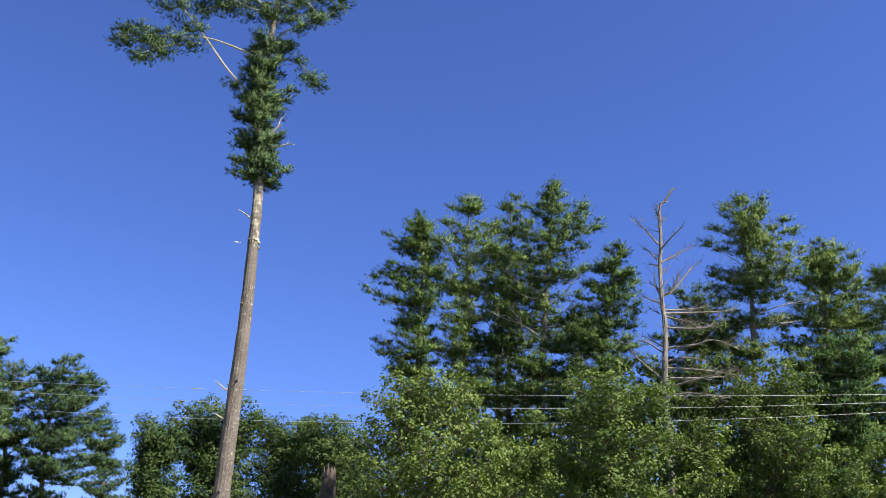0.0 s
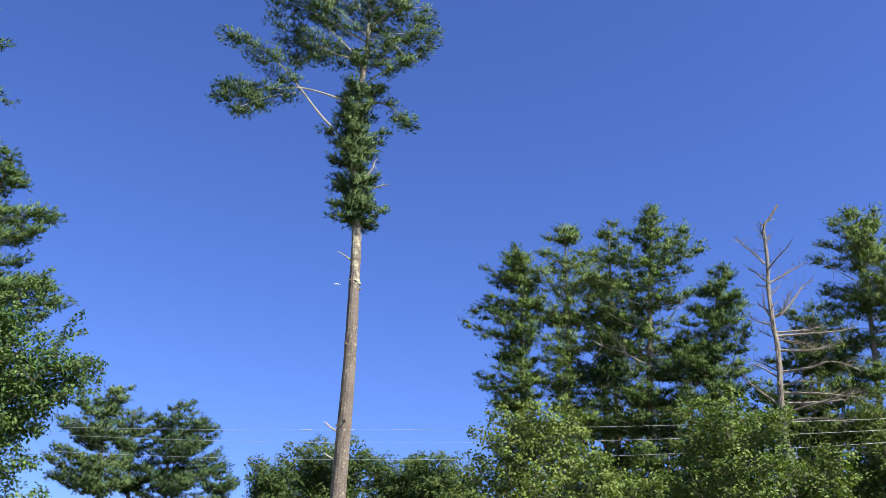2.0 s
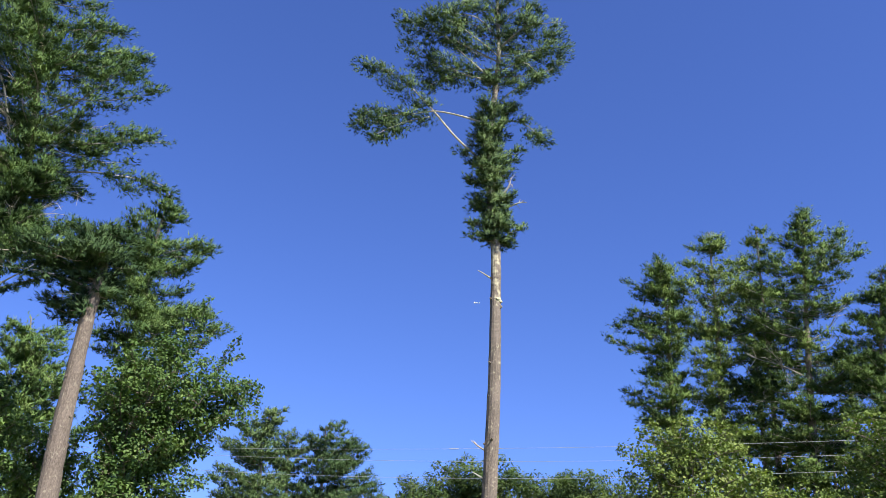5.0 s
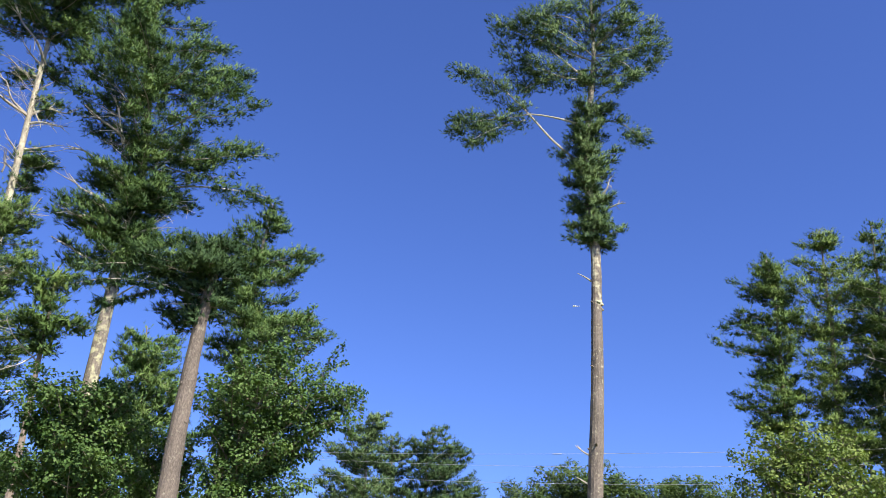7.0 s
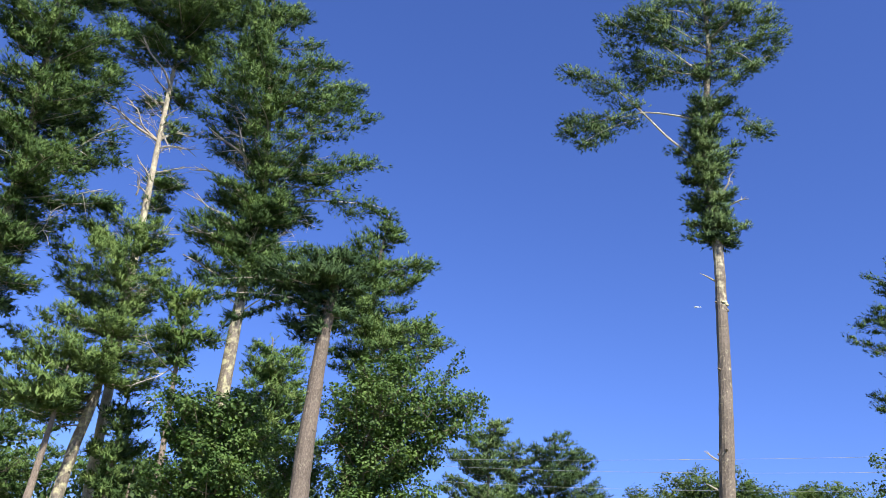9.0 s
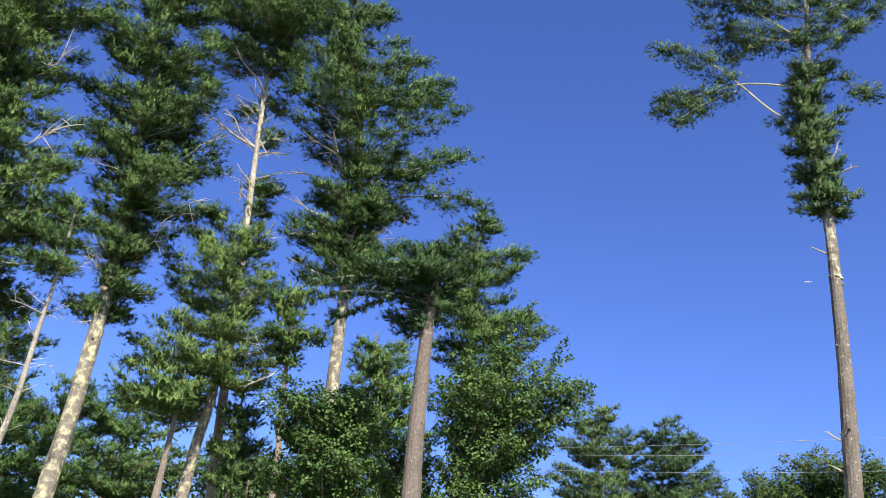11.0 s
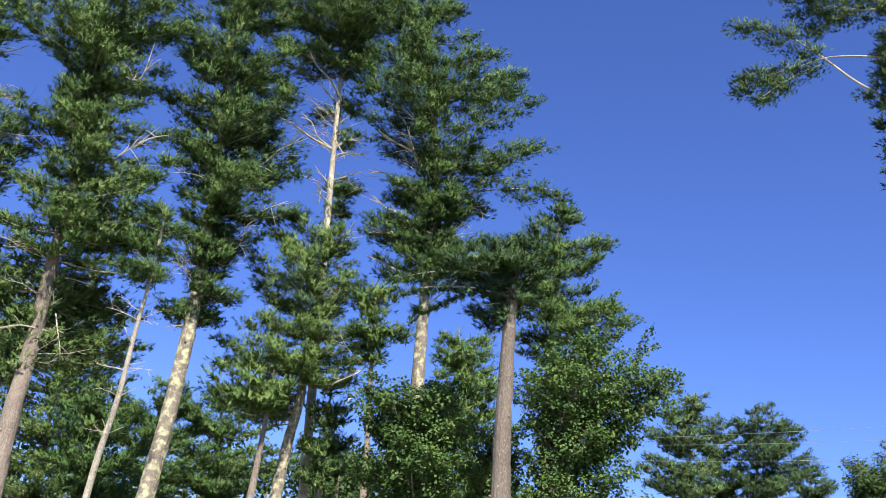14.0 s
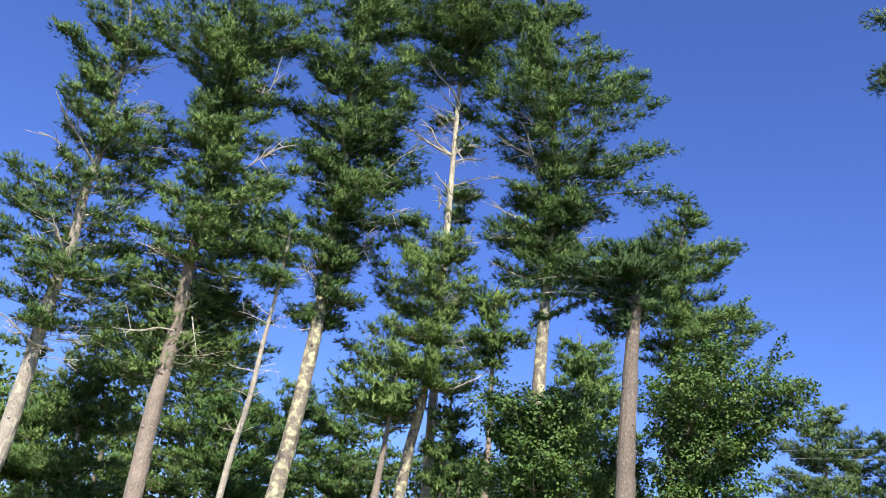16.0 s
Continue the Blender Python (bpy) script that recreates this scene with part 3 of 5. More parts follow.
# ---- the lone pine ----
LONE = ((-6.36, 27.27), [(0, 6.4), (0.04, 9.43), (0.01, 12.55), (-0.05, 14.65), (-0.37, 17.83), (-0.29, 20.27), (-0.14, 22.87), (-0.23, 24.81), (-0.29, 26.02)],
    [(-1.28, 17.32), (-0.88, 16.62), (-1.04, 15.48), (-1.09, 15), (-0.54, 14.91), (0.47, 16.66), (0.97, 15.46), (0.56, 14.96), (-1.15, 18.07), (0.72, 18.17), (-1.17, 19.29), (0.78, 18.53), (0.59, 20.5), (-0.87, 20.28), (0.43, 17.58), (-1.46, 18.44), (-3.5, 24.07), (-2.17, 24.85), (-1.28, 25.21), (-3.86, 23.24), (2.4, 22.91), (1.99, 23.81), (1.36, 24.67), (-2.98, 22.39), (0.91, 22.51), (-0.84, 25.56), (0.45, 25.78), (-1.04, 24.01), (-1.68, 23.21), (-0.79, 22.1), (0.49, 22.05), (0.38, 23.94)],
    [(0.2, 16.77, 0.59, 17.49), (0.2, 16.16, 1.02, 16.38), (-0.16, 13.44, -0.64, 13.7), (-0.16, 7.47, -0.63, 7.73), (-0.13, 6.57, -0.58, 6.78)],
    [[(-0.62, 18.09), (-1.6, 18.95), (-2.5, 20), (-3.21, 20.73), (-3.96, 21.33), (-5.28, 21.82)], [(-0.35, 19.62), (-1.29, 19.89), (-2.39, 20.02), (-3.26, 19.78), (-4.3, 19.55), (-5.33, 19.22)], [(-0.11, 21.44), (-0.71, 21.94), (-1.61, 22.72), (-2.24, 23.26), (-3.25, 23.55), (-3.9, 23.97)], [(-0.19, 21.76), (-1.22, 21.85), (-2.29, 22.15), (-3.42, 22.3)], [(-1.54, 21.86), (-2.18, 21.56), (-2.71, 21.05)], [(0.02, 22.6), (-0.37, 22.88), (-1.07, 23.32), (-1.81, 23.71), (-2.82, 24.04)], [(-0.2, 23.69), (-1.05, 24.57), (-2.17, 24.63), (-1.28, 25.09)], [(-0.09, 22.87), (0.59, 22.93), (1.47, 22.89), (2.44, 22.9)], [(-0.16, 23.25), (0.34, 23.51), (0.94, 23.67), (2.12, 23.64)], [(-0.23, 24.25), (0.6, 24.83), (1.41, 24.56)], [(-0.14, 20.67), (0.38, 20.96), (1.01, 21.2), (1.36, 21.29)], [(-0.05, 22.2), (0.8, 22.17), (1.36, 21.24)], [(-0.3, 19.64), (0.69, 19.82), (1.65, 18.99)], [(-0.26, 24.81), (0.38, 25.49), (0.72, 25.62)], [(-2.67, 20), (-3.7, 19.34), (-4.59, 18.46)], [(-2.98, 19.93), (-4.06, 19.98), (-5.2, 19.73)]])
lone = pine("white_pine", "tall white pine with bare trunk and small lopsided crown", LONE, 11, r_foot=0.29, r_top=0.05, fill=6, wood=BARK_LONE, depth=0.8, soft=0.5, needle=NEEDLE_BLUE, low=14.9, stub=0.05, bare_r=2.2, column=[(14.9, 18.4, 40, 0.85), (18.4, 20.8, 18, 0.8)], cover=1.5, look_=LONELY)



def burl(tree_, u, z, r, seed):
    """A lumpy lichened swelling round one side of a trunk."""
    rng = np.random.default_rng(seed)
    bm = bmesh.new()
    bmesh.ops.create_icosphere(bm, subdivisions=3, radius=1.0)
    w = rng.normal(size=(6, 3)) * 2.2
    for v in bm.verts:
        c = np.array(v.co)
        k = 1 + 0.10 * np.sin(w @ c + np.arange(6)).sum()
        v.co = (u + c[0] * r * k, -0.03 + c[1] * r * k * 0.9, z + c[2] * r * 0.8 * k)
    me = bpy.data.meshes.new("burl")
    bm.to_mesh(me)
    bm.free()
    hang("burl", me, BARK_PALE, tree_, "pale yellow lichened burl")


burl(lone, 0.1, 12.6, 0.13, 4)
burl(lone, 0.14, 12.36, 0.085, 5)

# ---- the row of tall pines ----
ROW = "tall white pines in a row"
TREE_N = ((-14.32, 17.35), [(-0, 4.39), (-0.04, 5.5), (-0.05, 6.92), (-0.05, 8.42), (0, 9.43), (0.04, 10.48), (0.05, 11.14)],
    [(-1.3, 9.7), (-1.04, 9.19), (-1.45, 10.08), (-0.84, 10.72), (-0.22, 10.99), (0.59, 10.88), (0.83, 10.05), (0.6, 9.32), (-1.94, 10.21), (-0.57, 9.95), (0.33, 9.69), (-0.97, 10.41), (-0.38, 9.24), (0.25, 11.15)],
    [(-0.14, 9.22, -0.87, 9.08), (-0.05, 5.5, -0.27, 5.62), (0.01, 4.74, -0.16, 4.81)],
    [[(0, 9.6), (-1.0, 9.95), (-2.2, 9.95), (-3.4, 9.6)], [(0, 9.4), (-1.2, 9.5), (-2.4, 9.3), (-3.2, 8.9)], [(-1.2, 9.5), (-2.0, 9.0), (-2.6, 8.75)]])
pine("white_pine", "white pine with a thick grey-brown trunk and a drooping ragged top", TREE_N, 21, r_foot=0.33, r_top=0.1, fill=16, needle=NEEDLE_BLUE, wood=BARK_THICK, limb_wood=LIMB, group=ROW, low=9.9, rise=(-0.2, 0.1), cover=0.8, limb_lobe=0.4, limb_from=0.12)
TREE_K = ((-17.96, 24.03), [(-0, 5.51), (-0.03, 8.1), (-0.01, 10.44), (0.01, 12.93), (0.06, 14.68), (0.2, 15.99)],
    [(-1.09, 14.67), (-0.99, 13.53), (0.72, 15.6), (0.64, 15.1), (0.83, 15.24), (2.07, 14.47), (1.7, 13.66), (1.35, 12.58), (1.62, 11.73), (1.56, 11.26), (2.79, 11.41), (-1.27, 10.68), (-1.4, 11.58), (-1.17, 12.44), (1.66, 14.3), (-0.52, 15.33), (2.43, 11.02), (-1.23, 9.95), (0.95, 12.04), (-1.06, 14.18)],
    [],
    [])
pine("white_pine", "slender white pine with a pointed crown beside the maple", TREE_K, 22, r_foot=0.2, fill=35, group=ROW, wood=BARK, swell=1.06, floor=0.8, cover=2.4)
TREE_P = ((-21.27, 21.16), [(0, 4.97), (-0.14, 8.3), (-0.21, 11.26), (-0.23, 12.99), (-0.23, 16.43), (-0.67, 19.61), (-1.14, 22.77), (-1.51, 25.43)],
    [(1.47, 22.71), (0.1, 24.4), (-0.45, 24.79), (2.74, 21.08), (2.32, 21.44), (3.38, 19.9), (4.32, 18.81), (3.56, 18.25), (3.17, 17.73), (2.23, 17.47), (1.96, 16.84), (1.88, 16.4), (1.88, 15.47), (1.89, 14.1), (2.07, 13.23), (-2.34, 24.36), (-2.7, 23.34), (-3.32, 22.04), (-3.54, 19.75), (-3.24, 18.74), (-2.34, 19.08), (-2.52, 14.55), (-2.58, 13.97), (-2.26, 13.03), (-1.93, 12.54), (-1.87, 15.79), (0.85, 23.48), (1.05, 14.92), (-1.34, 13.76), (0.76, 13.31), (-3.43, 20.68), (1.83, 22.33), (-2.47, 18.18)],
    [(-0.73, 17.16, -2.64, 18.16), (-0.82, 15.9, -2.75, 16.47), (-0.64, 14.06, -2.43, 15.03), (-0.82, 13.82, -2.49, 13.91), (-0.8, 12.53, -2.46, 13.01), (-1.04, 17.08, -1.74, 18.62), (-0.14, 11.58, -0.73, 11.84)],
    [[(-0.01, 15.63), (1.58, 16.19), (3.02, 16.4), (4.16, 16.4), (4.61, 15.93)], [(-0.05, 11.53), (0.47, 11.97), (1.22, 12.7), (1.9, 13)]])
pine("white_pine", "tall full-crowned white pine with a yellow-lichened trunk", TREE_P, 23, r_foot=0.31, front=0.6, fill=60, group=ROW, wood=BARK_PALE, low=12.3, bare_r=2.0, swell=1.14, floor=0.5, column=[(12.6, 16.3, 44, 2.0)], dead=[(13.5, 19.0, 22, 2.6)], cover=2.4)
TREE_W = ((-26.13, 20.15), [(-0, 9.87), (-0.32, 15.05), (-0.45, 17.35), (-0.55, 18.94), (-0.67, 21.14), (-0.75, 22.87), (-0.87, 24.95), (-1.23, 28.04)],
    [(-2.85, 26.16), (-3.89, 25.05), (-3.24, 23.69), (-3.88, 22.63), (-0.02, 26.34), (1.24, 26.74), (0.68, 25.22), (0.52, 23.97), (-3.17, 24.56), (-2.25, 23.5), (-0.02, 23.88), (-2.1, 25.98), (0.62, 16.73), (0.71, 17.53), (0.47, 16.06), (0.45, 21.05), (0.48, 19.79), (-1.84, 20.67), (-3.1, 22.47), (1.02, 25.89), (-3.04, 27.08), (0.53, 27.87), (-2.13, 22.64), (-4.57, 24.01), (-4.92, 25.49), (-4.51, 26.5), (1.58, 27.89), (1.72, 25.39), (-3.73, 23.25)],
    [(-0.55, 21.16, -2.22, 22.77), (-0.69, 21.08, -1.62, 21.7), (-0.71, 20.52, -2.11, 20.85), (-0.57, 18.74, -2.2, 19.77), (-0.57, 18.74, -3.06, 19.07), (-0.53, 18.8, 1.06, 19.42), (-0.4, 17.3, 0.63, 17.65), (-0.32, 15.86, -0.93, 16.87), (-0.51, 19.16, -0.01, 18.3), (-0.75, 22.28, -0.18, 22.73), (-0.56, 19.9, -0.08, 20.34), (-0.81, 16.19, -0.88, 17.01), (-0.5, 18.4, 0.87, 18.63), (-0.4, 16.96, -1.18, 17.76)],
    [])
pine("white_pine", "tall white pine with a pale bare trunk and dead grey branches", TREE_W, 24, r_foot=0.22, fill=46, group=ROW, wood=BARK_WHITE, low=22.3, bare_r=1.9, swell=1.20, floor=1.2, soft=1.2, dead=[(15.2, 22.4, 34, 1.7)], cover=2.4)
TREE_Q = ((-26.26, 14.5), [(0, 3.76), (0.18, 6.79), (0.25, 10.23), (0.21, 13.04), (0.04, 15.78), (-0.32, 19.42), (-0.75, 23.36), (-0.85, 24.47)],
    [(-2.55, 22.28), (-2.54, 21.2), (-2.03, 20.01), (-2.76, 18.4), (-2.33, 17.88), (-1.21, 17.13), (-1.17, 16.16), (-1.18, 15.44), (-0.71, 13.29), (-1.08, 11.83), (-0.96, 10.4), (-0.11, 9.95), (1.31, 23.38), (1.14, 22.22), (2.11, 20.91), (2.25, 19.57), (2.21, 18.79), (1.57, 17.74), (1.45, 16.85), (2.8, 16.44), (3.26, 14.4), (2.26, 13.26), (1.37, 12.35), (1.51, 10.65), (1.35, 10.13), (1.12, 12.13), (-2.06, 22.7), (0.45, 24.28), (-1.83, 23.89), (-1.11, 14.45), (1.69, 15.45), (0.02, 10.81), (0.95, 10.16), (1.54, 13.79), (-1.61, 19.21), (1.73, 19.96), (2.13, 18.13), (1.97, 17.09), (2.74, 15.7)],
    [(0.35, 13.41, 2.7, 14.55), (0.58, 12.67, 2.12, 14.15), (0.25, 9.6, -0.56, 9.2), (0.4, 10.05, 1.42, 10.67), (-0.01, 16.49, 0.41, 17.83), (0.23, 9.7, 0.08, 8.95), (0.45, 15.16, 2.91, 16.71), (0.7, 10.95, 1.06, 12.33)],
    [])
pine("white_pine", "tall dense white pine with a lichened leaning trunk", TREE_Q, 25, r_foot=0.33, front=0.6, fill=66, group=ROW, wood=BARK_PALE, low=10.7, swell=1.3, floor=0.5, column=[(10.4, 15.7, 34, 1.0), (15.7, 21.3, 30, 1.9)], dead=[(10.5, 17.0, 18, 2.4)], cover=2.4)
TREE_M = ((-24.91, 18.45), [(-0, 4.46), (0.11, 6.24), (0.31, 7.97), (0.32, 11.04), (0.29, 13.06), (0.22, 14.8)],
    [(-1.79, 13.88), (-2.15, 12.43), (-1.87, 11.76), (-1.22, 11.19), (-2.1, 10.18), (-2.88, 9.41), (-2.55, 8.87), (-2.99, 7.93), (-2.62, 7.58), (-1.75, 7.43), (1.25, 13.63), (1.5, 13.03), (1.64, 12.55), (1.6, 11.87), (1.59, 10.33), (2.16, 9.1), (2.02, 8.54), (2.02, 9.54), (-1.12, 13.52), (0.77, 14.3), (-1.26, 10.36), (-0.85, 9.14), (0.93, 11.14), (0.5, 8.31), (-1.09, 8.06), (-1.85, 8.98)],
    [(0.5, 8.31, 1.84, 9.03), (0.32, 11.04, 1.05, 11.82), (0.34, 10.18, 1.3, 10.76), (0.32, 13.29, 1.24, 14.5), (0.15, 13.73, 1.47, 13.95), (0.43, 8.09, 0.13, 7.44)],
    [])
pine("white_pine", "shorter white pine with a lichened trunk and broad lower boughs", TREE_M, 26, r_foot=0.27, front=0.6, fill=40, group=ROW, wood=BARK_PALE, low=8.3, swell=1.20, dead=[(8.0, 14.0, 12, 1.7)], cover=2.4)
TREE_F = ((-26.18, 9.92), [(0, 2.97), (-0.08, 5.47), (-0.06, 7.96), (-0.14, 10.22), (-0.14, 12.22), (-0.29, 14.72), (-0.7, 18.01), (-1.05, 20.31), (-1.15, 21.03)],
    [(-0.47, 20.29), (0.69, 20.69), (0.68, 19.73), (1.99, 19.82), (1.84, 19.22), (0.85, 18.18), (1.75, 17.64), (0.38, 16.47), (1.27, 16.24), (0.56, 14.95), (2.24, 15.26), (2.6, 14.48), (2.21, 13.49), (1.63, 11.69), (1.5, 10.6), (1.47, 9.26), (-2.34, 18.83), (-3.6, 18.59), (-2.65, 17.72), (-1.83, 16.9), (-1.42, 15.86), (-1.3, 14.58), (-1.24, 13.74), (-0.91, 12.99), (-1.68, 12.56), (-1.58, 11.17), (-2.3, 11.37), (-1.45, 10.26), (-2.02, 8.42), (-1.57, 9.28), (-2.11, 7.64), (1.49, 16.89), (1.82, 12.57), (1.85, 8.21), (-1.12, 7.54), (-0.24, 21.14), (-2.31, 20.31), (3.27, 12.13), (0.92, 7.63), (-1.57, 6.73), (-1.46, 8.19), (-1.5, 9.67), (1.44, 10.03), (2.04, 9.02), (2.3, 11.25), (0.84, 11.07), (-0.65, 8.38), (-2.12, 6.96), (2.54, 12.35), (2.84, 11.4), (2.82, 10.38), (3.13, 9.27), (3.08, 8.3), (2.39, 9.49), (2.62, 7.64), (1.7, 9.71)],
    [(0.3, 8.04, -1.77, 7.48), (-0.07, 15.01, 1.07, 17.92), (0.34, 8.61, 0.76, 7.23), (0.24, 9.73, 1.18, 9.58), (-0.09, 13.07, 2.27, 15.09)],
    [])
pine("white_pine", "tall white pine with a grey trunk and layered dense boughs", TREE_F, 27, r_foot=0.31, front=0.6, fill=56, group=ROW, wood=BARK, low=10.4, swell=1.2, column=[(10.6, 18.7, 36, 1.1)], dead=[(7.0, 13.0, 16, 2.2)], cover=2.4)
TREE_E = ((-28.3, 6.35), [(-0, 2.33), (0.17, 3.82), (0.2, 5.67), (0.19, 8.16), (0.29, 10.48), (0.19, 12.05), (0.29, 13.98), (0.15, 15.91), (0.05, 17.71), (-0.3, 19.47)],
    [(-2.24, 17.47), (-1.81, 17.37), (-1.5, 18.41), (-0.86, 19.2), (-1.57, 15.14), (-0.95, 14.96), (-2.24, 12.2), (-2.12, 11.25), (-1.45, 12.45), (-1.59, 9.5), (-1.43, 8.44), (-0.78, 6.83), (-0.49, 7.58), (1.07, 19.39), (1.23, 18), (2.59, 14.97), (2.82, 14.45), (1.97, 13.05), (2.21, 12.71), (2.42, 11.32), (3.33, 9.82), (2.75, 9.22), (2.21, 7.93), (-0.95, 16.12), (1.82, 15.68), (-0.9, 10.49), (-0.94, 8.95), (-0.96, 18.19), (0.13, 19.93), (-1.09, 14.08), (-2.34, 10.4), (2.12, 10.25), (2.95, 10.92), (3.17, 8.99), (2.31, 9.52), (1.55, 11.69)],
    [(0.17, 13.08, -1.52, 14.66), (0.12, 12.33, -1.58, 13.09), (0.2, 12.36, 1.2, 13.35), (0.35, 11.19, 2.36, 12.49), (0.47, 10.14, -0.93, 10.57), (0.55, 10.17, 1.76, 10.58), (0.13, 9.84, -1.25, 9.99), (0.72, 7.21, 1.65, 7.45), (0.74, 6.85, -1.12, 7.44), (-0.14, 16.23, 1.42, 17.25), (0.39, 9.54, -0.62, 10.97), (0.49, 14.27, 2.72, 14.46), (0.14, 12.24, -0.34, 11.46)],
    [])
pine("white_pine", "tall white pine with a crooked grey trunk and sparse dead-tipped boughs", TREE_E, 28, r_foot=0.3, fill=64, group=ROW, wood=BARK_GREY, needle=NEEDLE, swell=1.20, front=0.0, bare_r=1.5, cover=0.6, dead=[(6.0, 17.5, 30, 2.2)])
TREE_BIRCH = ((-23.88, 11.48), [(0, 3.27), (0.06, 4.57), (0.21, 6.09), (0.26, 8.18), (0.34, 10), (0.33, 11.38), (0.31, 12.17)],
    [(-0.41, 12.15), (0.56, 11.83), (-0.52, 10.98), (-0.7, 10.18), (0.77, 10.8), (-0.08, 12.27), (-0.47, 11.58), (0.9, 11.52), (-0.41, 9.68), (0.65, 10.49)],
    [(0.31, 8.73, -0.42, 8.94), (0.28, 8.46, -0.67, 8.52), (0.29, 7.65, -0.07, 8.11), (0.27, 6.95, -0.57, 6.96), (0.18, 5.08, -0.08, 5.53), (0.26, 8.81, 0.59, 9.07), (0.19, 6.17, 0.62, 6.5)],
    [])
pine("leaning_pine", "thin leaning grey-trunked pine with a sparse broken top", TREE_BIRCH, 29, r_foot=0.12, fill=6, group=ROW, wood=BARK_GREY, cover=0.8, dead=[(5.0, 11.5, 16, 1.0)])

# ---- pines behind the row ----
TREE_S = ((-21.21, 19.03), [(0, 4.6), (-0.09, 6.39), (-0.22, 8.23), (-0.33, 10.16), (-0.42, 11.58)],
    [(-1.13, 11.07), (-1.2, 9.81), (0.33, 11.51), (1.02, 10.38), (1, 9.86), (-0.76, 9.28), (-0.87, 10.5), (0.17, 10.63), (-1.05, 9.67), (-0.49, 8.96), (0.07, 9.04), (0.63, 9.89), (-0.81, 11.32), (-0.09, 11.31)],
    [(-0.25, 8.51, -1.43, 9.62), (-0.23, 8.04, -0.86, 7.39), (-0.25, 8.8, -1.39, 7.89)],
    [])
pine("white_pine", "thin dark pine with a small tufted crown behind the maple", TREE_S, 31, r_foot=0.16, fill=13, wood=BARK, soft=1.4, needle=NEEDLE_FAR, look_=BACK, cover=0.4)
TREE_T = ((-29.26, 32.86), [(-0, 6.9), (-0.36, 10.19), (-0.75, 13.03), (-1.03, 15.05)],
    [(-2.08, 13.49), (0.89, 13.79), (-1.5, 11.78), (1.06, 12.05), (-1.44, 14.46), (-0.01, 14.54), (-2.23, 11.99), (1.21, 10.93), (-1.91, 10.01), (-0.21, 13.38), (-1.6, 12.94), (0.81, 12.9)],
    [],
    [])
pine("white_pine", "young full pine behind the maple", TREE_T, 32, r_foot=0.16, fill=85, soft=1.4, floor=1.9, low=5, needle=NEEDLE_YOUNG, swell=1.45, look_=BACK)
TREE_B1 = ((-36.32, 11.18), [(-0, 3.07), (-0.28, 5.68), (-0.43, 8.18), (-0.46, 10.35)],
    [(-1.54, 8.63), (0.64, 9.64), (-1.77, 7.18), (1.65, 8.41), (1.35, 6.93), (-2.55, 7.7), (-1.09, 10.19), (0.13, 10.25), (-1.32, 6.37)],
    [],
    [])
pine("white_pine", "pale-trunked pine in the shade of the row", TREE_B1, 33, r_foot=0.18, fill=60, wood=BARK_PALE, soft=1.4, low=2.5, floor=2.6, needle=NEEDLE, look_=BACK)
TREE_B2 = ((-38.77, 16.15), [(-0, 3.9), (0.01, 5.94), (-0.16, 8.5), (-0.41, 11.16), (-0.72, 13.36)],
    [(-4.34, 11.39), (-3.5, 12.56), (1.38, 12.7), (2.19, 11.17), (-4.16, 9.8), (-2.05, 12.48), (0.87, 13.74), (-2.76, 11.2), (0.79, 11.71), (-3.42, 8.89), (2.24, 10.07), (-3.39, 7.86), (-2.6, 9.6), (1.1, 10.38), (2.47, 9.02), (-3.46, 6.31), (2.31, 7.39), (-2.05, 5.57), (1.9, 5.77), (-1.22, 11.26), (-1.26, 9.34), (0.84, 9.23), (-3.3, 4.85), (-1.24, 7.24)],
    [],
    [])
pine("white_pine", "broad young pine in the wood behind the row", farther(TREE_B2, 1.3), 34, r_foot=0.18, fill=85, depth=1.0, soft=1.4, low=2.5, floor=2.0, swell=1.45, needle=NEEDLE_YOUNG, look_=BACK)
TREE_B3 = ((-36.72, 20.39), [(0, 4.66), (-0.27, 7.23), (-0.5, 9.88)],
    [(-2.5, 8.98), (0.86, 9.58), (-2.41, 7.39), (1.69, 8.1), (-1.57, 5.98), (2.29, 6.35), (-0.87, 10.09), (0.44, 8.96), (-1.51, 8.08)],
    [],
    [])
pine("white_pine", "broad young pine in the wood behind the row", farther(TREE_B3, 1.3), 35, r_foot=0.18, fill=71, soft=1.4, low=2.5, floor=1.7, swell=1.45, needle=NEEDLE_YOUNG, look_=BACK)
TREE_B4 = ((-24.16, 16.93), [(-0, 4.21), (0.04, 5.52), (0.07, 6.93), (0.07, 8.38)],
    [(-1.53, 7.54), (-0.95, 8.42), (-1.88, 8.37), (0.24, 7.63), (-1.24, 8.97), (-1.13, 7.22), (0.5, 7.86), (-2.01, 7.82)],
    [],
    [])
pine("white_pine", "bare-stemmed pine with boughs to the ground behind the row", TREE_B4, 36, r_foot=0.2, fill=24, wood=BARK, soft=1.4, floor=0.4, swell=1.08, needle=NEEDLE, look_=BACK)
TREE_B5 = ((-35.29, 22.77), [(0, 5.09), (-0.26, 7.69), (-0.54, 10.09)],
    [(2.07, 8.6), (2.85, 7.13), (-1.76, 8.79), (-2.03, 7.41), (0.92, 8.96), (1.45, 7.43), (-1.42, 5.68), (0.93, 5.79), (-0.54, 10.09), (-1.07, 9.45), (0.47, 9.98)],
    [],
    [])
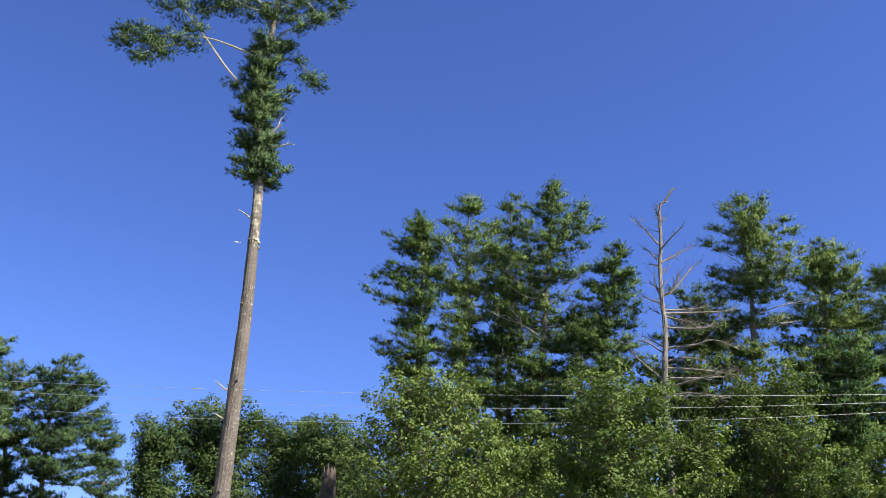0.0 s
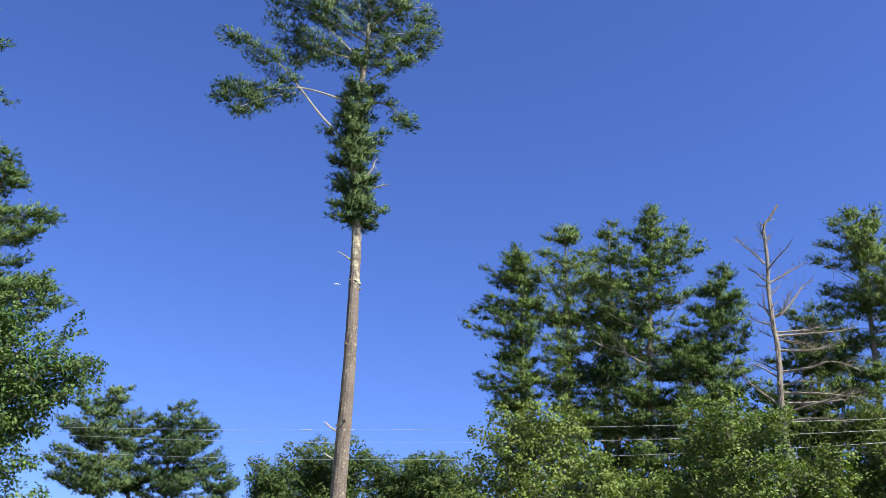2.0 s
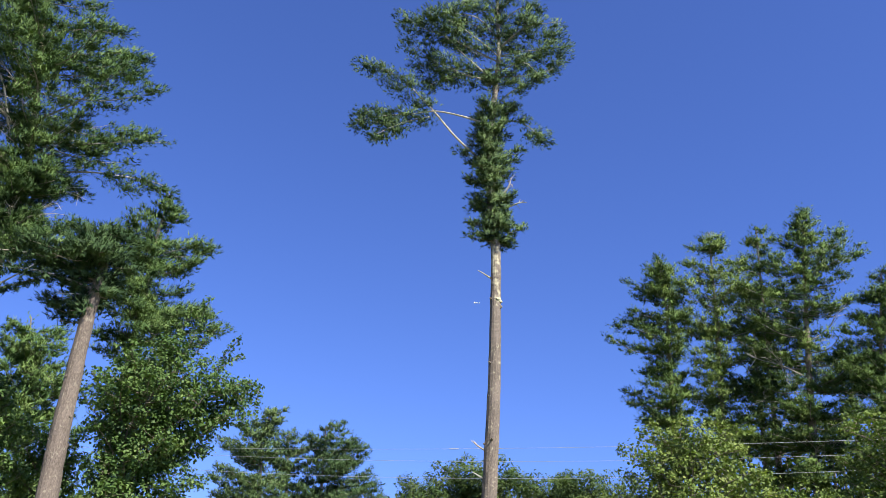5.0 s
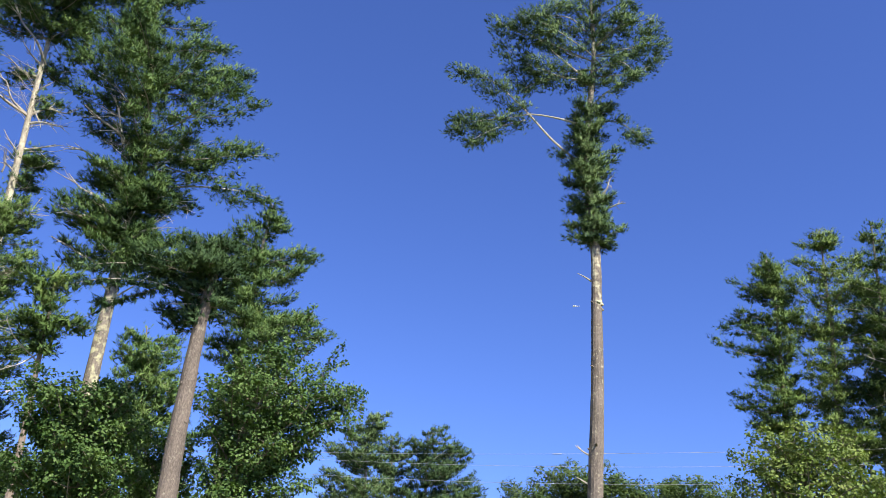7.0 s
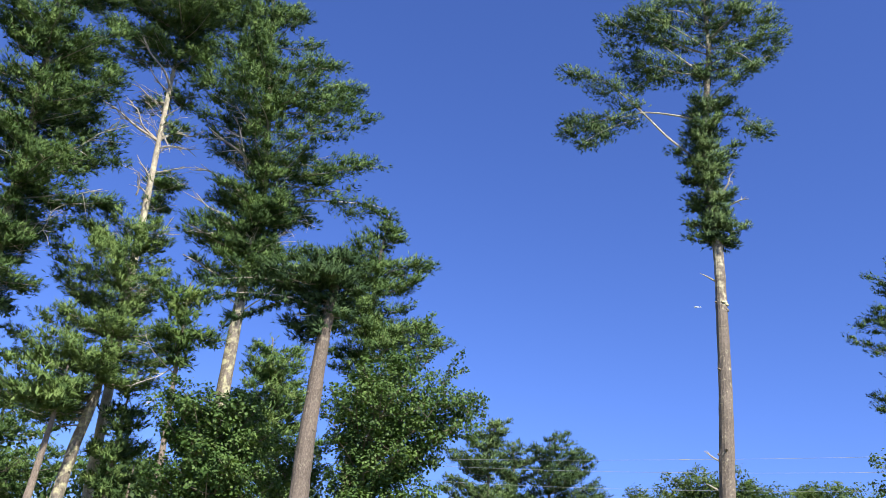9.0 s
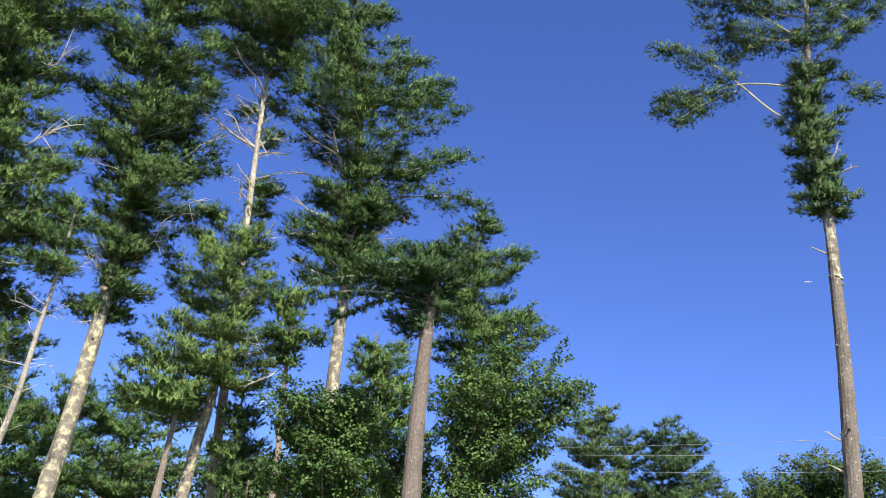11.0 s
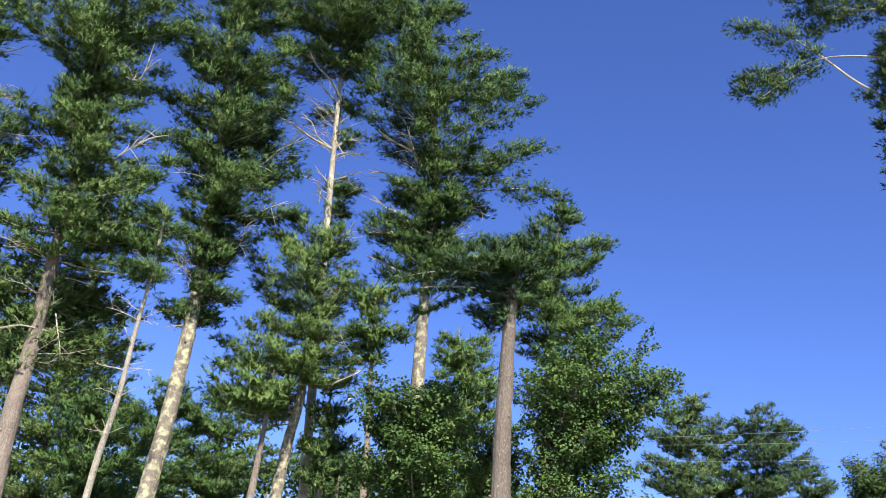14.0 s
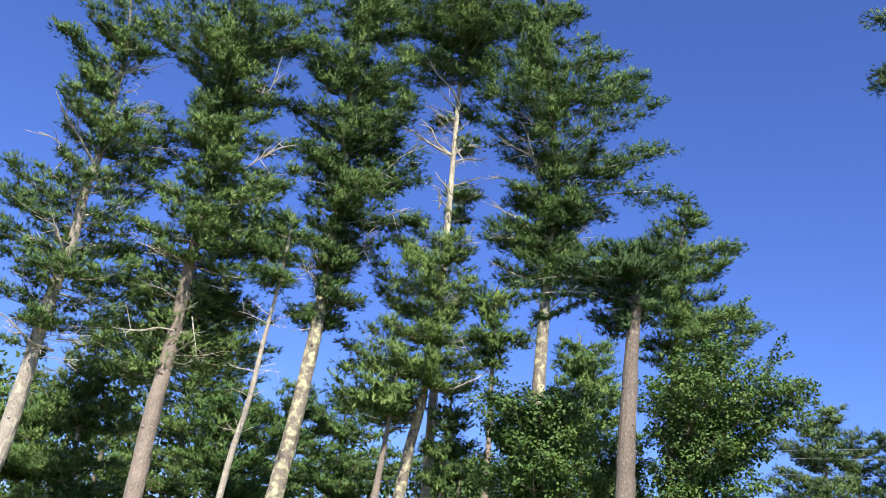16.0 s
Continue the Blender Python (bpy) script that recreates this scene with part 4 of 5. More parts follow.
pine("white_pine", "broad young pine in the wood behind the row", farther(TREE_B5, 1.3), 37, r_foot=0.18, fill=71, soft=1.4, low=2.5, floor=1.7, swell=1.45, needle=NEEDLE_YOUNG, look_=BACK)
TREE_B6 = ((-24.43, 19.89), [(0, 4.72), (-0.07, 6.7), (-0.09, 8.33)],
    [(-0.78, 7.41), (0.61, 7.71), (-1.04, 6.36), (0.85, 6.63), (-0.67, 5.24), (0.67, 5.62), (-0.12, 8.54), (-0.44, 7.87)],
    [],
    [])
pine("white_pine", "slim young pine in the wood behind the row", TREE_B6, 38, r_foot=0.16, fill=37, soft=1.4, low=2.5, floor=0.6, swell=1.08, needle=NEEDLE, look_=BACK)
TREE_B7 = ((-37.74, 18.42), [(-0, 4.31), (-0.45, 6.82), (-0.84, 9.12)],
    [(-2.04, 7.57), (0.65, 8.33), (-1.93, 6.04), (1.29, 6.6), (-1.39, 4.87), (1.36, 5.08), (-1.16, 9.34)],
    [],
    [])
pine("white_pine", "broad young pine in the wood behind the row", TREE_B7, 39, r_foot=0.16, fill=71, soft=1.4, low=2.5, floor=1.7, swell=1.45, needle=NEEDLE_YOUNG, look_=BACK)
TREE_B8 = ((-40.66, 10.52), [(0, 2.91), (-0.46, 5.22), (-0.72, 7.62)],
    [(-2.55, 6.23), (0.72, 6.69), (-2.41, 4.37), (1.1, 4.56), (-0.79, 7.86), (-1.93, 7.1), (0.07, 7.3)],
    [],
    [])
pine("white_pine", "dark young pine in the wood behind the row", TREE_B8, 40, r_foot=0.16, fill=71, soft=1.4, low=2.5, floor=2.6, swell=1.45, needle=NEEDLE_YOUNG, look_=BACK)

# ---- the clump across the road ----
CLUMP = "pines across the clearing"
TREE_G1 = ((-1.19, 47.99), [(-0, 10.29), (-0, 14.09), (0.02, 16.76), (0.01, 20.25), (-0.31, 23.16)],
    [(-3.46, 18.33), (-3.01, 19.05), (-2.27, 21.77), (-1.95, 20.88), (-2.75, 15.3), (-2.57, 14.58), (-1.71, 16.35), (-0.31, 23.31), (0.67, 22.46), (1.39, 21.03), (1.14, 18.18), (0.95, 16.12), (0.61, 14.71), (-0.79, 17.41), (-1.57, 19.82), (0.66, 13.47), (-1.27, 14.04), (-1.02, 22.38), (1.43, 19.6)],
    [],
    [])
pine("white_pine", "ragged white pine with a long side bough in the far clump", TREE_G1, 51, r_foot=0.28, fill=82, group=CLUMP, needle=NEEDLE_FAR, soft=1.5, low=9.5, floor=1.1, pull=0.15, swell=1.04, tier=1.35, rise=(0.0, 0.4), look_=ACROSS)
TREE_G2 = ((1.33, 48.98), [(0, 9.31), (0.02, 12.79), (0.12, 17.16), (0.18, 21.09), (0.17, 25.07)],
    [(-1.21, 24.38), (1.06, 24.43), (1.94, 22.92), (-0.8, 22.18), (-1.06, 19.18), (-1.33, 17.13), (-1.53, 15.07), (1.33, 15.82), (1.63, 19.32), (1.95, 21.51), (-0.52, 24.86), (0.88, 24.89), (-0.91, 13.75), (1.35, 13.81), (0.98, 17.18), (-0.43, 21.08), (-1.2, 12.76), (1.69, 12.51)],
    [],
    [])
pine("white_pine", "straight dense white pine in the far clump", TREE_G2, 52, r_foot=0.28, fill=63, group=CLUMP, needle=NEEDLE_FAR, soft=1.5, low=6.5, floor=2.2, pull=0.15, swell=1.38, tier=1.35, rise=(0.0, 0.4), look_=ACROSS)
TREE_G3 = ((5.55, 47.68), [(0, 9.24), (0.14, 12.63), (0.3, 15.55), (0.54, 18.95), (0.83, 22.52), (1.29, 25.51)],
    [(0.63, 25.07), (0.36, 24.58), (2.1, 23.98), (3.09, 23.52), (3.92, 22.62), (2.95, 21.33), (3.39, 15.55), (4.07, 16.88), (-0.33, 23.28), (-2.35, 21.11), (-3, 18.97), (-3.31, 17.51), (-2.64, 15.55), (-1.67, 13.91), (2.66, 22.49), (-1.01, 21.81), (1.93, 19.99), (2.49, 16.88), (-2, 16.89), (1.47, 14.24), (-0.69, 19.66), (2.71, 13.92), (-2.3, 12.62), (2.97, 12.34), (-3.34, 19.68), (1.71, 24.55)],
    [(-0.09, 14.24, -1.68, 17.23), (0.43, 17.57, 2.55, 18.93), (0.4, 15.55, -2.65, 16.9), (0.98, 12.96, 3.02, 13.92)],
    [])
pine("white_pine", "tallest broad white pine of the far clump", TREE_G3, 53, r_foot=0.32, fill=88, group=CLUMP, needle=NEEDLE_FAR, soft=1.5, low=6, floor=2.4, pull=0.15, swell=1.21, tier=1.35, rise=(0.0, 0.4), look_=ACROSS, dead=[(11.0, 20.0, 14, 3.2)])
TREE_G4 = ((4.14, 50.83), [(-0, 10.34), (0.06, 16.42), (0.12, 21.93), (0.19, 26.18)],
    [(-1.1, 23.79), (-0.46, 25.37), (1.42, 25.37), (-1.15, 21.85), (1.46, 22.24), (0.77, 26.05), (-1.05, 18.2), (1.37, 19.31), (-1.37, 15.7), (1.01, 16.43), (-0.72, 20.04)],
    [],
    [])
pine("white_pine", "slim white pine behind the tallest of the far clump", TREE_G4, 54, r_foot=0.25, fill=51, group=CLUMP, needle=NEEDLE_FAR, soft=1.5, low=7.5, floor=2, pull=0.15, swell=1.43, tier=1.35, rise=(0.0, 0.4), look_=ACROSS)
TREE_G5 = ((8.51, 46.22), [(-0, 9.69), (0.32, 13.63), (0.74, 17.16), (1.3, 20.88)],
    [(0.11, 19.54), (-0.31, 18.46), (2.02, 20.16), (2.28, 19.06), (2.62, 17.38), (-0.41, 17.13), (2.38, 16.4), (-1.36, 16.56), (-0.17, 15.23), (2.02, 15.12), (0.65, 20.56), (1.72, 18.47), (-0.74, 14.6), (1.64, 13.61), (0.3, 17.84), (-1.32, 15.9)],
    [(0.38, 15.22, 1.43, 15.52), (0.33, 13.95, -0.75, 14.28), (0.36, 14.58, 1.51, 13.93)],
    [])
pine("white_pine", "round-topped white pine in the far clump", TREE_G5, 55, r_foot=0.25, fill=75, group=CLUMP, needle=NEEDLE_FAR, soft=1.5, low=6.5, floor=2, pull=0.15, swell=1.25, tier=1.35, rise=(0.0, 0.4), look_=ACROSS)
TREE_DEAD = ((11.75, 44.48), [(-0, 8.94), (0.02, 11.81), (0.02, 13.6), (0.05, 15.45), (0.04, 17.03), (0.1, 18.98), (0.17, 20.65), (0.25, 22.37), (0.49, 22.87), (1.16, 23.62)],
    [],
    [],
    [[(0.09, 20.25), (-0.44, 21.11), (-0.87, 21.69), (-1.25, 22.21)], [(0.12, 19.81), (0.73, 20.34), (1.43, 20.86)], [(0.2, 19.14), (0.98, 19.65), (2.08, 20.34)], [(0.05, 19.25), (-0.36, 19.85), (-0.74, 20.18)], [(0.07, 18.98), (-0.46, 19.15)], [(0.09, 18.32), (0.6, 18.92)], [(0.02, 17.19), (0.69, 17.57), (1.34, 18.41), (1.84, 19.13), (2.43, 19.55)], [(0.02, 17.19), (0.69, 17.54), (1.03, 18.27), (1.42, 18.76)], [(0.02, 17.26), (-0.18, 17.85), (-0.17, 18.54)], [(0.01, 17.61), (-0.52, 18.1)], [(-0.04, 16.84), (-0.53, 17.06), (-1.01, 17.38)], [(-0.05, 16.21), (-0.55, 16.61)], [(0.07, 16.2), (1.48, 16.35), (3.22, 16.51), (4.15, 16.84)], [(0.08, 16.39), (1.35, 16.52), (2.67, 16.76)], [(0.09, 16.07), (0.86, 15.85), (1.77, 15.59)], [(0.08, 15.44), (1.27, 15.39), (2.28, 15.5), (2.69, 15.73)], [(0.11, 15.44), (1.96, 15.17), (3.17, 15.34)], [(0.04, 14.3), (1.62, 14.39), (2.54, 14.57), (3.88, 13.97)], [(0.07, 14.36), (-0.51, 14.79), (-1.1, 15.18)], [(-0.01, 14.06), (-0.67, 14.54), (-1.24, 14.78)], [(-0.1, 12.64), (-1.02, 13.48), (-1.57, 14.12), (-1.88, 14.97)], [(0.02, 12.7), (1.78, 12.79), (3.18, 12.96), (4.25, 12.69)], [(0.06, 13.24), (2.09, 13.23), (4.28, 12.98)], [(0.01, 12.16), (1.46, 12.36), (3.76, 12.64)], [(-0.1, 11.66), (-1.1, 12.13), (-1.66, 12.33)], [(0.21, 21.26), (0.61, 21.85)], [(0.24, 21.74), (0.1, 22.48)], [(0.27, 22.3), (0.15, 22.73)], [(0.02, 11.81), (1.41, 11.71), (3.03, 11.27)], [(0.08, 13.6), (1.01, 13.81), (2.13, 13.65)]])
dead_tree("dead_tree", "leafless dead grey pine with bare upswept branches", TREE_DEAD, 56, 0.24, 0.055, 16)
TREE_R0 = ((15.19, 50.78), [(-0, 10.04), (0.42, 15.36), (0.71, 19.99)],
    [(-0.76, 19.64), (2.36, 19.07), (-1.41, 17.57), (2.81, 16.98), (-1.88, 15.46), (2.93, 14.91), (-1.68, 13.38), (2.43, 12.92), (0.73, 20.17), (-0.02, 18.21), (1.62, 18.11)],
    [],
    [])
pine("white_pine", "dark dense pine behind the dead tree", TREE_R0, 57, r_foot=0.25, fill=64, group=CLUMP, needle=NEEDLE_FAR, soft=1.5, low=6.5, floor=2.7, pull=0.15, swell=1.34, tier=1.35, rise=(0.0, 0.4), look_=ACROSS)
TREE_R1 = ((16.93, 47.05), [(-0, 9.51), (0.49, 14.42), (0.73, 18.36), (0.98, 21.47), (0.94, 24.31)],
    [(-0.38, 24.26), (0.3, 24.39), (2.21, 23.78), (-1.39, 22.75), (-1.79, 21.77), (-1.52, 20.31), (-0.68, 19.11), (-1.41, 18.55), (3.35, 22.92), (3.76, 22.23), (4.01, 20.8), (3.54, 19.4), (2.87, 18.69), (-0.3, 17.1), (2.37, 16.89), (1.56, 23.57), (-0.52, 21.63), (2.29, 21.68), (-1.09, 15.16), (2.37, 14.31), (-0.72, 12.58), (2.09, 11.85)],
    [(0.93, 19.72, -1.15, 20.98), (0.89, 19.03, 3.08, 20.55), (0.85, 18.69, 3.78, 20.13), (0.72, 17.02, 3.93, 17.76), (0.65, 16.36, 3.2, 16.5)],
    [])
pine("white_pine", "tall open-crowned white pine beside the dead tree", TREE_R1, 58, r_foot=0.3, fill=76, group=CLUMP, needle=NEEDLE_FAR, soft=1.5, low=7.5, floor=2.2, pull=0.15, swell=1.21, tier=1.35, rise=(0.0, 0.4), look_=ACROSS, dead=[(14.0, 21.0, 14, 3.0)])
TREE_R2 = ((21.33, 47.42), [(0, 9.71), (0.41, 14.02), (0.62, 17.96), (0.81, 21.95)],
    [(0.84, 22.13), (1.93, 21.19), (1.81, 19.81), (2.68, 20.12), (0.02, 20.45), (-1.17, 18.15), (-1.5, 17.42), (2.16, 18.06), (2.88, 16.99), (-2.15, 14.8), (1.35, 14.21), (-1.74, 15.82), (2.56, 15.13), (-1.77, 12.89), (1.89, 12.35), (0.45, 21.46), (1.38, 19.24), (-0.8, 16.08)],
    [],
    [])
pine("white_pine", "broad white pine with layered boughs in the far clump", TREE_R2, 59, r_foot=0.3, fill=100, group=CLUMP, needle=NEEDLE_FAR, soft=1.5, low=6.5, floor=2.2, pull=0.15, swell=1.42, tier=1.35, rise=(0.0, 0.4), look_=ACROSS)
TREE_R3 = ((22.0, 41.53), [(0, 8.8), (0.66, 13.1), (1.13, 16.53), (1.37, 18.62)],
    [(-1.52, 15.66), (-0.17, 17.86), (-1.24, 13.86), (-1.8, 11.62), (-2.08, 13.36), (-0.41, 16.13), (0.31, 17.55), (-1.53, 9.95), (-2.42, 8.91), (2.25, 16.97), (2.45, 15.19), (2.09, 12.97), (1.42, 10.31)],
    [],
    [])
pine("white_pine", "broad low-boughed white pine at the end of the far clump", farther(TREE_R3, 1.14), 60, r_foot=0.28, fill=102, group=CLUMP, needle=NEEDLE_FAR, soft=1.5, low=5.5, floor=2.4, pull=0.15, swell=1.25, tier=1.35, rise=(0.0, 0.4), look_=ACROSS)
TREE_R6 = ((18.2, 39.51), [(-0, 7.13), (0.29, 9.35), (0.57, 11.4), (1.01, 13.78)],
    [(-1.71, 12.64), (-1.97, 12.12), (-0.92, 12.99), (0.13, 13.58), (1.79, 13.43), (2.22, 12.33), (-1.38, 11.27), (-1.71, 10.49), (1.88, 10.79), (1.05, 9.82), (-1.11, 9.42), (1.85, 9.03), (0.2, 12.22), (1.11, 11.89)],
    [],
    [])
pine("white_pine", "young bright green white pine before the far clump", farther(TREE_R6, 1.14), 65, r_foot=0.28, fill=68, group=CLUMP, needle=NEEDLE_YOUNG, soft=1.5, low=5, floor=1.2, pull=0.15, swell=1.08, tier=1.35, rise=(0.0, 0.4), look_=ACROSS)
TREE_G6 = ((3.7, 53.87), [(0, 9.49), (0.04, 14.35), (0.09, 18.8), (0.14, 23.54)],
    [(-1.2, 22.72), (1.41, 23.14), (-1.54, 20.33), (2.14, 20.37), (-1.85, 17.26), (2.47, 17.32), (-1.44, 14.33), (2.09, 14.03), (-0.47, 23.94), (0.66, 23.95)],
    [],
    [])
pine("white_pine", "dark white pine filling the middle of the far clump", TREE_G6, 61, r_foot=0.25, fill=31, group=CLUMP, low=7, needle=NEEDLE_FAR, soft=1.5, floor=2.6, pull=0.15, swell=1.59, tier=1.35, rise=(0.0, 0.4), look_=ACROSS)
TREE_G7 = ((8.1, 51.36), [(0, 9.26), (0.16, 12.55), (0.3, 15.29), (0.45, 18.14)],
    [(-1.5, 16.72), (2.24, 16.68), (-1.87, 14.61), (3.49, 14.92), (-1.57, 12.55), (3.04, 12.54), (-0.46, 17.43), (1.61, 17.76)],
    [],
    [])
pine("white_pine", "low-boughed white pine in the shade of the far clump", TREE_G7, 62, r_foot=0.25, fill=31, group=CLUMP, low=7, needle=NEEDLE_FAR, soft=1.5, floor=2.6, pull=0.15, swell=1.51, tier=1.35, rise=(0.0, 0.4), look_=ACROSS)
TREE_R4 = ((24.38, 50.41), [(-0, 9.64), (0.57, 14.18), (0.9, 18.3), (0.98, 21.21)],
    [(-1.6, 18.57), (0.3, 20.92), (2.11, 20.32), (2.7, 18.11), (-2.26, 15.78), (2.59, 15.37), (-1.97, 13), (1.91, 12.76)],
    [],
    [])
pine("white_pine", "dense white pine behind the layered one", TREE_R4, 63, r_foot=0.25, fill=30, group=CLUMP, low=7, needle=NEEDLE_FAR, soft=1.5, floor=2.4, pull=0.15, swell=1.43, tier=1.35, rise=(0.0, 0.4), look_=ACROSS)
TREE_R5 = ((13.99, 48.0), [(0, 8.96), (0.24, 12.03), (0.42, 15.24), (0.54, 17.59)],
    [(-1.02, 15.98), (2.4, 16.14), (-1.46, 14.01), (3.14, 14.47), (-1.28, 12.07), (2.67, 12.58), (0.01, 17.28), (1.57, 17.19)],
    [],
    [])
pine("white_pine", "dark low pine beneath the dead tree", TREE_R5, 64, r_foot=0.25, fill=56, group=CLUMP, low=7, needle=NEEDLE_FAR, soft=1.5, floor=2.9, pull=0.15, swell=1.43, tier=1.35, rise=(0.0, 0.4), look_=ACROSS)

# ---- leafy trees ----
TREE_M1 = ((-17.54, 17.81), [(-0, 3), (-0.1, 4.76), (-0.17, 5.99), (-0.25, 7.1)],
    [(-1.89, 7.07), (-2.11, 6.68), (-1.74, 7.39), (-1.18, 6.79), (-0.17, 6.59), (0.44, 6.99), (-1.98, 5.45), (1.24, 6.44), (-1.43, 6.15), (-0.9, 7.19), (0.82, 5.79), (-1.73, 4.7), (0.16, 6.18), (-0.42, 5.64), (1.49, 5.11), (-0.99, 5.1), (-2, 4.97), (0.57, 4.99), (-1.78, 6.43), (-0.68, 6.64)],
    [],
    [])
leafy("maple", "low round leafy maple growing under the pines", TREE_M1, 71, r_foot=0.12, fill=80, look_=MAPLE)
TREE_M2 = ((-14.9, 20.7), [(0, 3.54), (-0.06, 5.29), (-0.03, 6.84), (0.22, 8.65)],
    [(2.0, 5.6), (1.9, 6.3), (2.3, 4.7), (2.0, 4.1), (1.4, 3.8), (-1.3, 4.4), (0.4, 4.2), (1.13, 9.21), (1.82, 8.6), (2.19, 8.27), (2.65, 7.83), (1.75, 7.6), (1.3, 8.2), (2.36, 7.34), (1.92, 6.94), (2.99, 8.21), (3.07, 8.37), (2.94, 8.02), (2.5, 7.35), (2.07, 6.57), (1.64, 5.77), (0.85, 9.5), (0.25, 8.78), (-0.69, 8.55), (-1.29, 8), (1.15, 7.9), (0.56, 7.21), (-0.36, 7.45), (1.74, 8.11), (-1.1, 6.74), (-0.01, 6.21), (1.03, 5.86), (-0.89, 5.51), (1.45, 7.29), (0.52, 8.84), (2.63, 8.18), (-1.45, 7.36), (-0.48, 6.48), (0.31, 5.33), (1.9, 5.5), (0.99, 8.54)],
    [],
    [[(0.96, 8.7), (1.2, 9.64), (1.42, 10.69)], [(1.82, 8.12), (2.07, 8.95), (2.42, 9.57)], [(0.67, 9.18), (0.81, 9.7), (0.99, 10.23)], [(2.2, 7.9), (2.8, 8.35), (3.2, 8.1), (3.15, 7.4)], [(2.0, 7.8), (2.6, 8.0), (2.9, 7.5), (2.95, 7.0)], [(1.9, 8.5), (2.3, 8.9), (2.6, 9.1)], [(2.1, 7.2), (2.7, 7.35), (3.0, 7.0)], [(1.3, 9.0), (1.6, 9.5), (1.75, 9.9)]])
leafy("maple", "spreading leafy maple with long upright shoots beside the pines", TREE_M2, 72, r_foot=0.12, fill=95, soft=0.7, look_=MAPLE)
TREE_M3 = ((-16.92, 20.4), [(0, 3.38), (-0.09, 4.91), (-0.17, 6.19)],
    [(-1, 6.26), (-0.21, 6.77), (0.69, 6.61), (-1.02, 5.44), (0.89, 5.82), (-0.07, 5.87), (-0.51, 5.18), (0.6, 5.15), (-0.77, 6.54)],
    [],
    [])
leafy("maple", "low leafy maple shoots between the pine trunk and the maples", TREE_M3, 79, r_foot=0.1, fill=50, low=2, look_=MAPLE)
TREE_U1 = ((-0.13, 37.0), [(-0, 2.95), (-0.09, 5.55), (-0.31, 8.3), (-0.52, 10.72)],
    [(-3.08, 8.87), (-2.8, 8.17), (-1.7, 9.94), (0.99, 10.47), (1.93, 9.28), (2.7, 8.35), (4.12, 7.46), (-3.86, 7.2), (-0.53, 10.92), (-1.23, 10.2), (0.24, 9.76), (-2.48, 6.83), (0.76, 8.34), (2.67, 6.54), (-3.35, 5.9), (-1.14, 8.27), (1.73, 6.97), (-0.16, 7.37), (-1.88, 8.72), (3.83, 6.13), (-2.76, 9.54), (1.44, 9.8)],
    [],
    [])
leafy("leafy_tree", "bushy yellow-green leafy tree before the far pines", TREE_U1, 73, r_foot=0.14, fill=110, leaf=LEAF_YELLOW, floor=2.4, soft=1.6, low=3.6, look_=HEDGE)
TREE_U2 = ((6.95, 35.32), [(-0, 3.11), (0.11, 5.6), (0.23, 8.23), (0.33, 10.54)],
    [(-1.79, 8.7), (0.34, 10.73), (-0.38, 10.08), (0.97, 9.83), (2.26, 9.08), (-0.86, 9.15), (-2.27, 7.33), (2.61, 7.78), (0.24, 8.46), (-1.39, 6.45), (1.47, 6.9), (-2.74, 6), (2.93, 6.26), (-0.06, 6.67), (1.14, 8.68), (-0.44, 8.23)],
    [],
    [])
leafy("leafy_tree", "bushy mid-green leafy tree before the far pines", TREE_U2, 74, r_foot=0.14, fill=102, leaf=LEAF_YELLOW, floor=2.4, soft=1.6, low=3.6, look_=HEDGE)
TREE_U3 = ((13.11, 35.67), [(-0, 3.31), (0.27, 5.82), (0.44, 8.48), (0.63, 10.81)],
    [(-3.22, 8.55), (-1.33, 9.43), (1.83, 10.27), (2.95, 8.8), (3.98, 7.45), (0.65, 11), (-0.37, 10.14), (1.21, 10.54), (-2.38, 7.65), (2.33, 7.53), (-0.09, 8.5), (-1.09, 7.16), (3.4, 6.43), (1.19, 8.46), (2.14, 9.33), (-1.61, 6.28), (0.57, 6.69), (-0.06, 11.09), (2.4, 9.78)],
    [],
    [])
leafy("leafy_tree", "broad mid-green leafy tree before the far pines", farther(TREE_U3, 1.26), 75, r_foot=0.14, fill=170, leaf=LEAF_YELLOW, floor=2.4, soft=1.6, low=3.6, look_=HEDGE)
TREE_U4 = ((3.97, 39.8), [(-0, 3.18), (0.01, 5.51), (0.02, 7.95)],
    [(-1.24, 8.18), (0.03, 8.7), (1.29, 8.22), (-1.49, 6.93), (1.51, 6.74), (0.02, 7.2), (-0.73, 7.94), (0.78, 7.96)],
    [],
    [])
leafy("leafy_tree", "low leafy tree filling the hedge before the far pines", TREE_U4, 76, r_foot=0.12, fill=70, leaf=LEAF_YELLOW, floor=1.5, soft=1.6, low=3, look_=HEDGE)
TREE_U5 = ((10.97, 38.46), [(0, 3.34), (0.21, 6.06), (0.54, 8.68)],
    [(-0.66, 8.7), (0.59, 9.3), (1.71, 8.66), (-0.99, 7.25), (1.79, 6.99), (0.48, 7.95), (0.83, 6.53), (-0.58, 6.3)],
    [],
    [])
leafy("leafy_tree", "low leafy tree filling the hedge before the far pines", TREE_U5, 77, r_foot=0.12, fill=70, leaf=LEAF_YELLOW, floor=1.5, soft=1.6, low=3, look_=HEDGE)
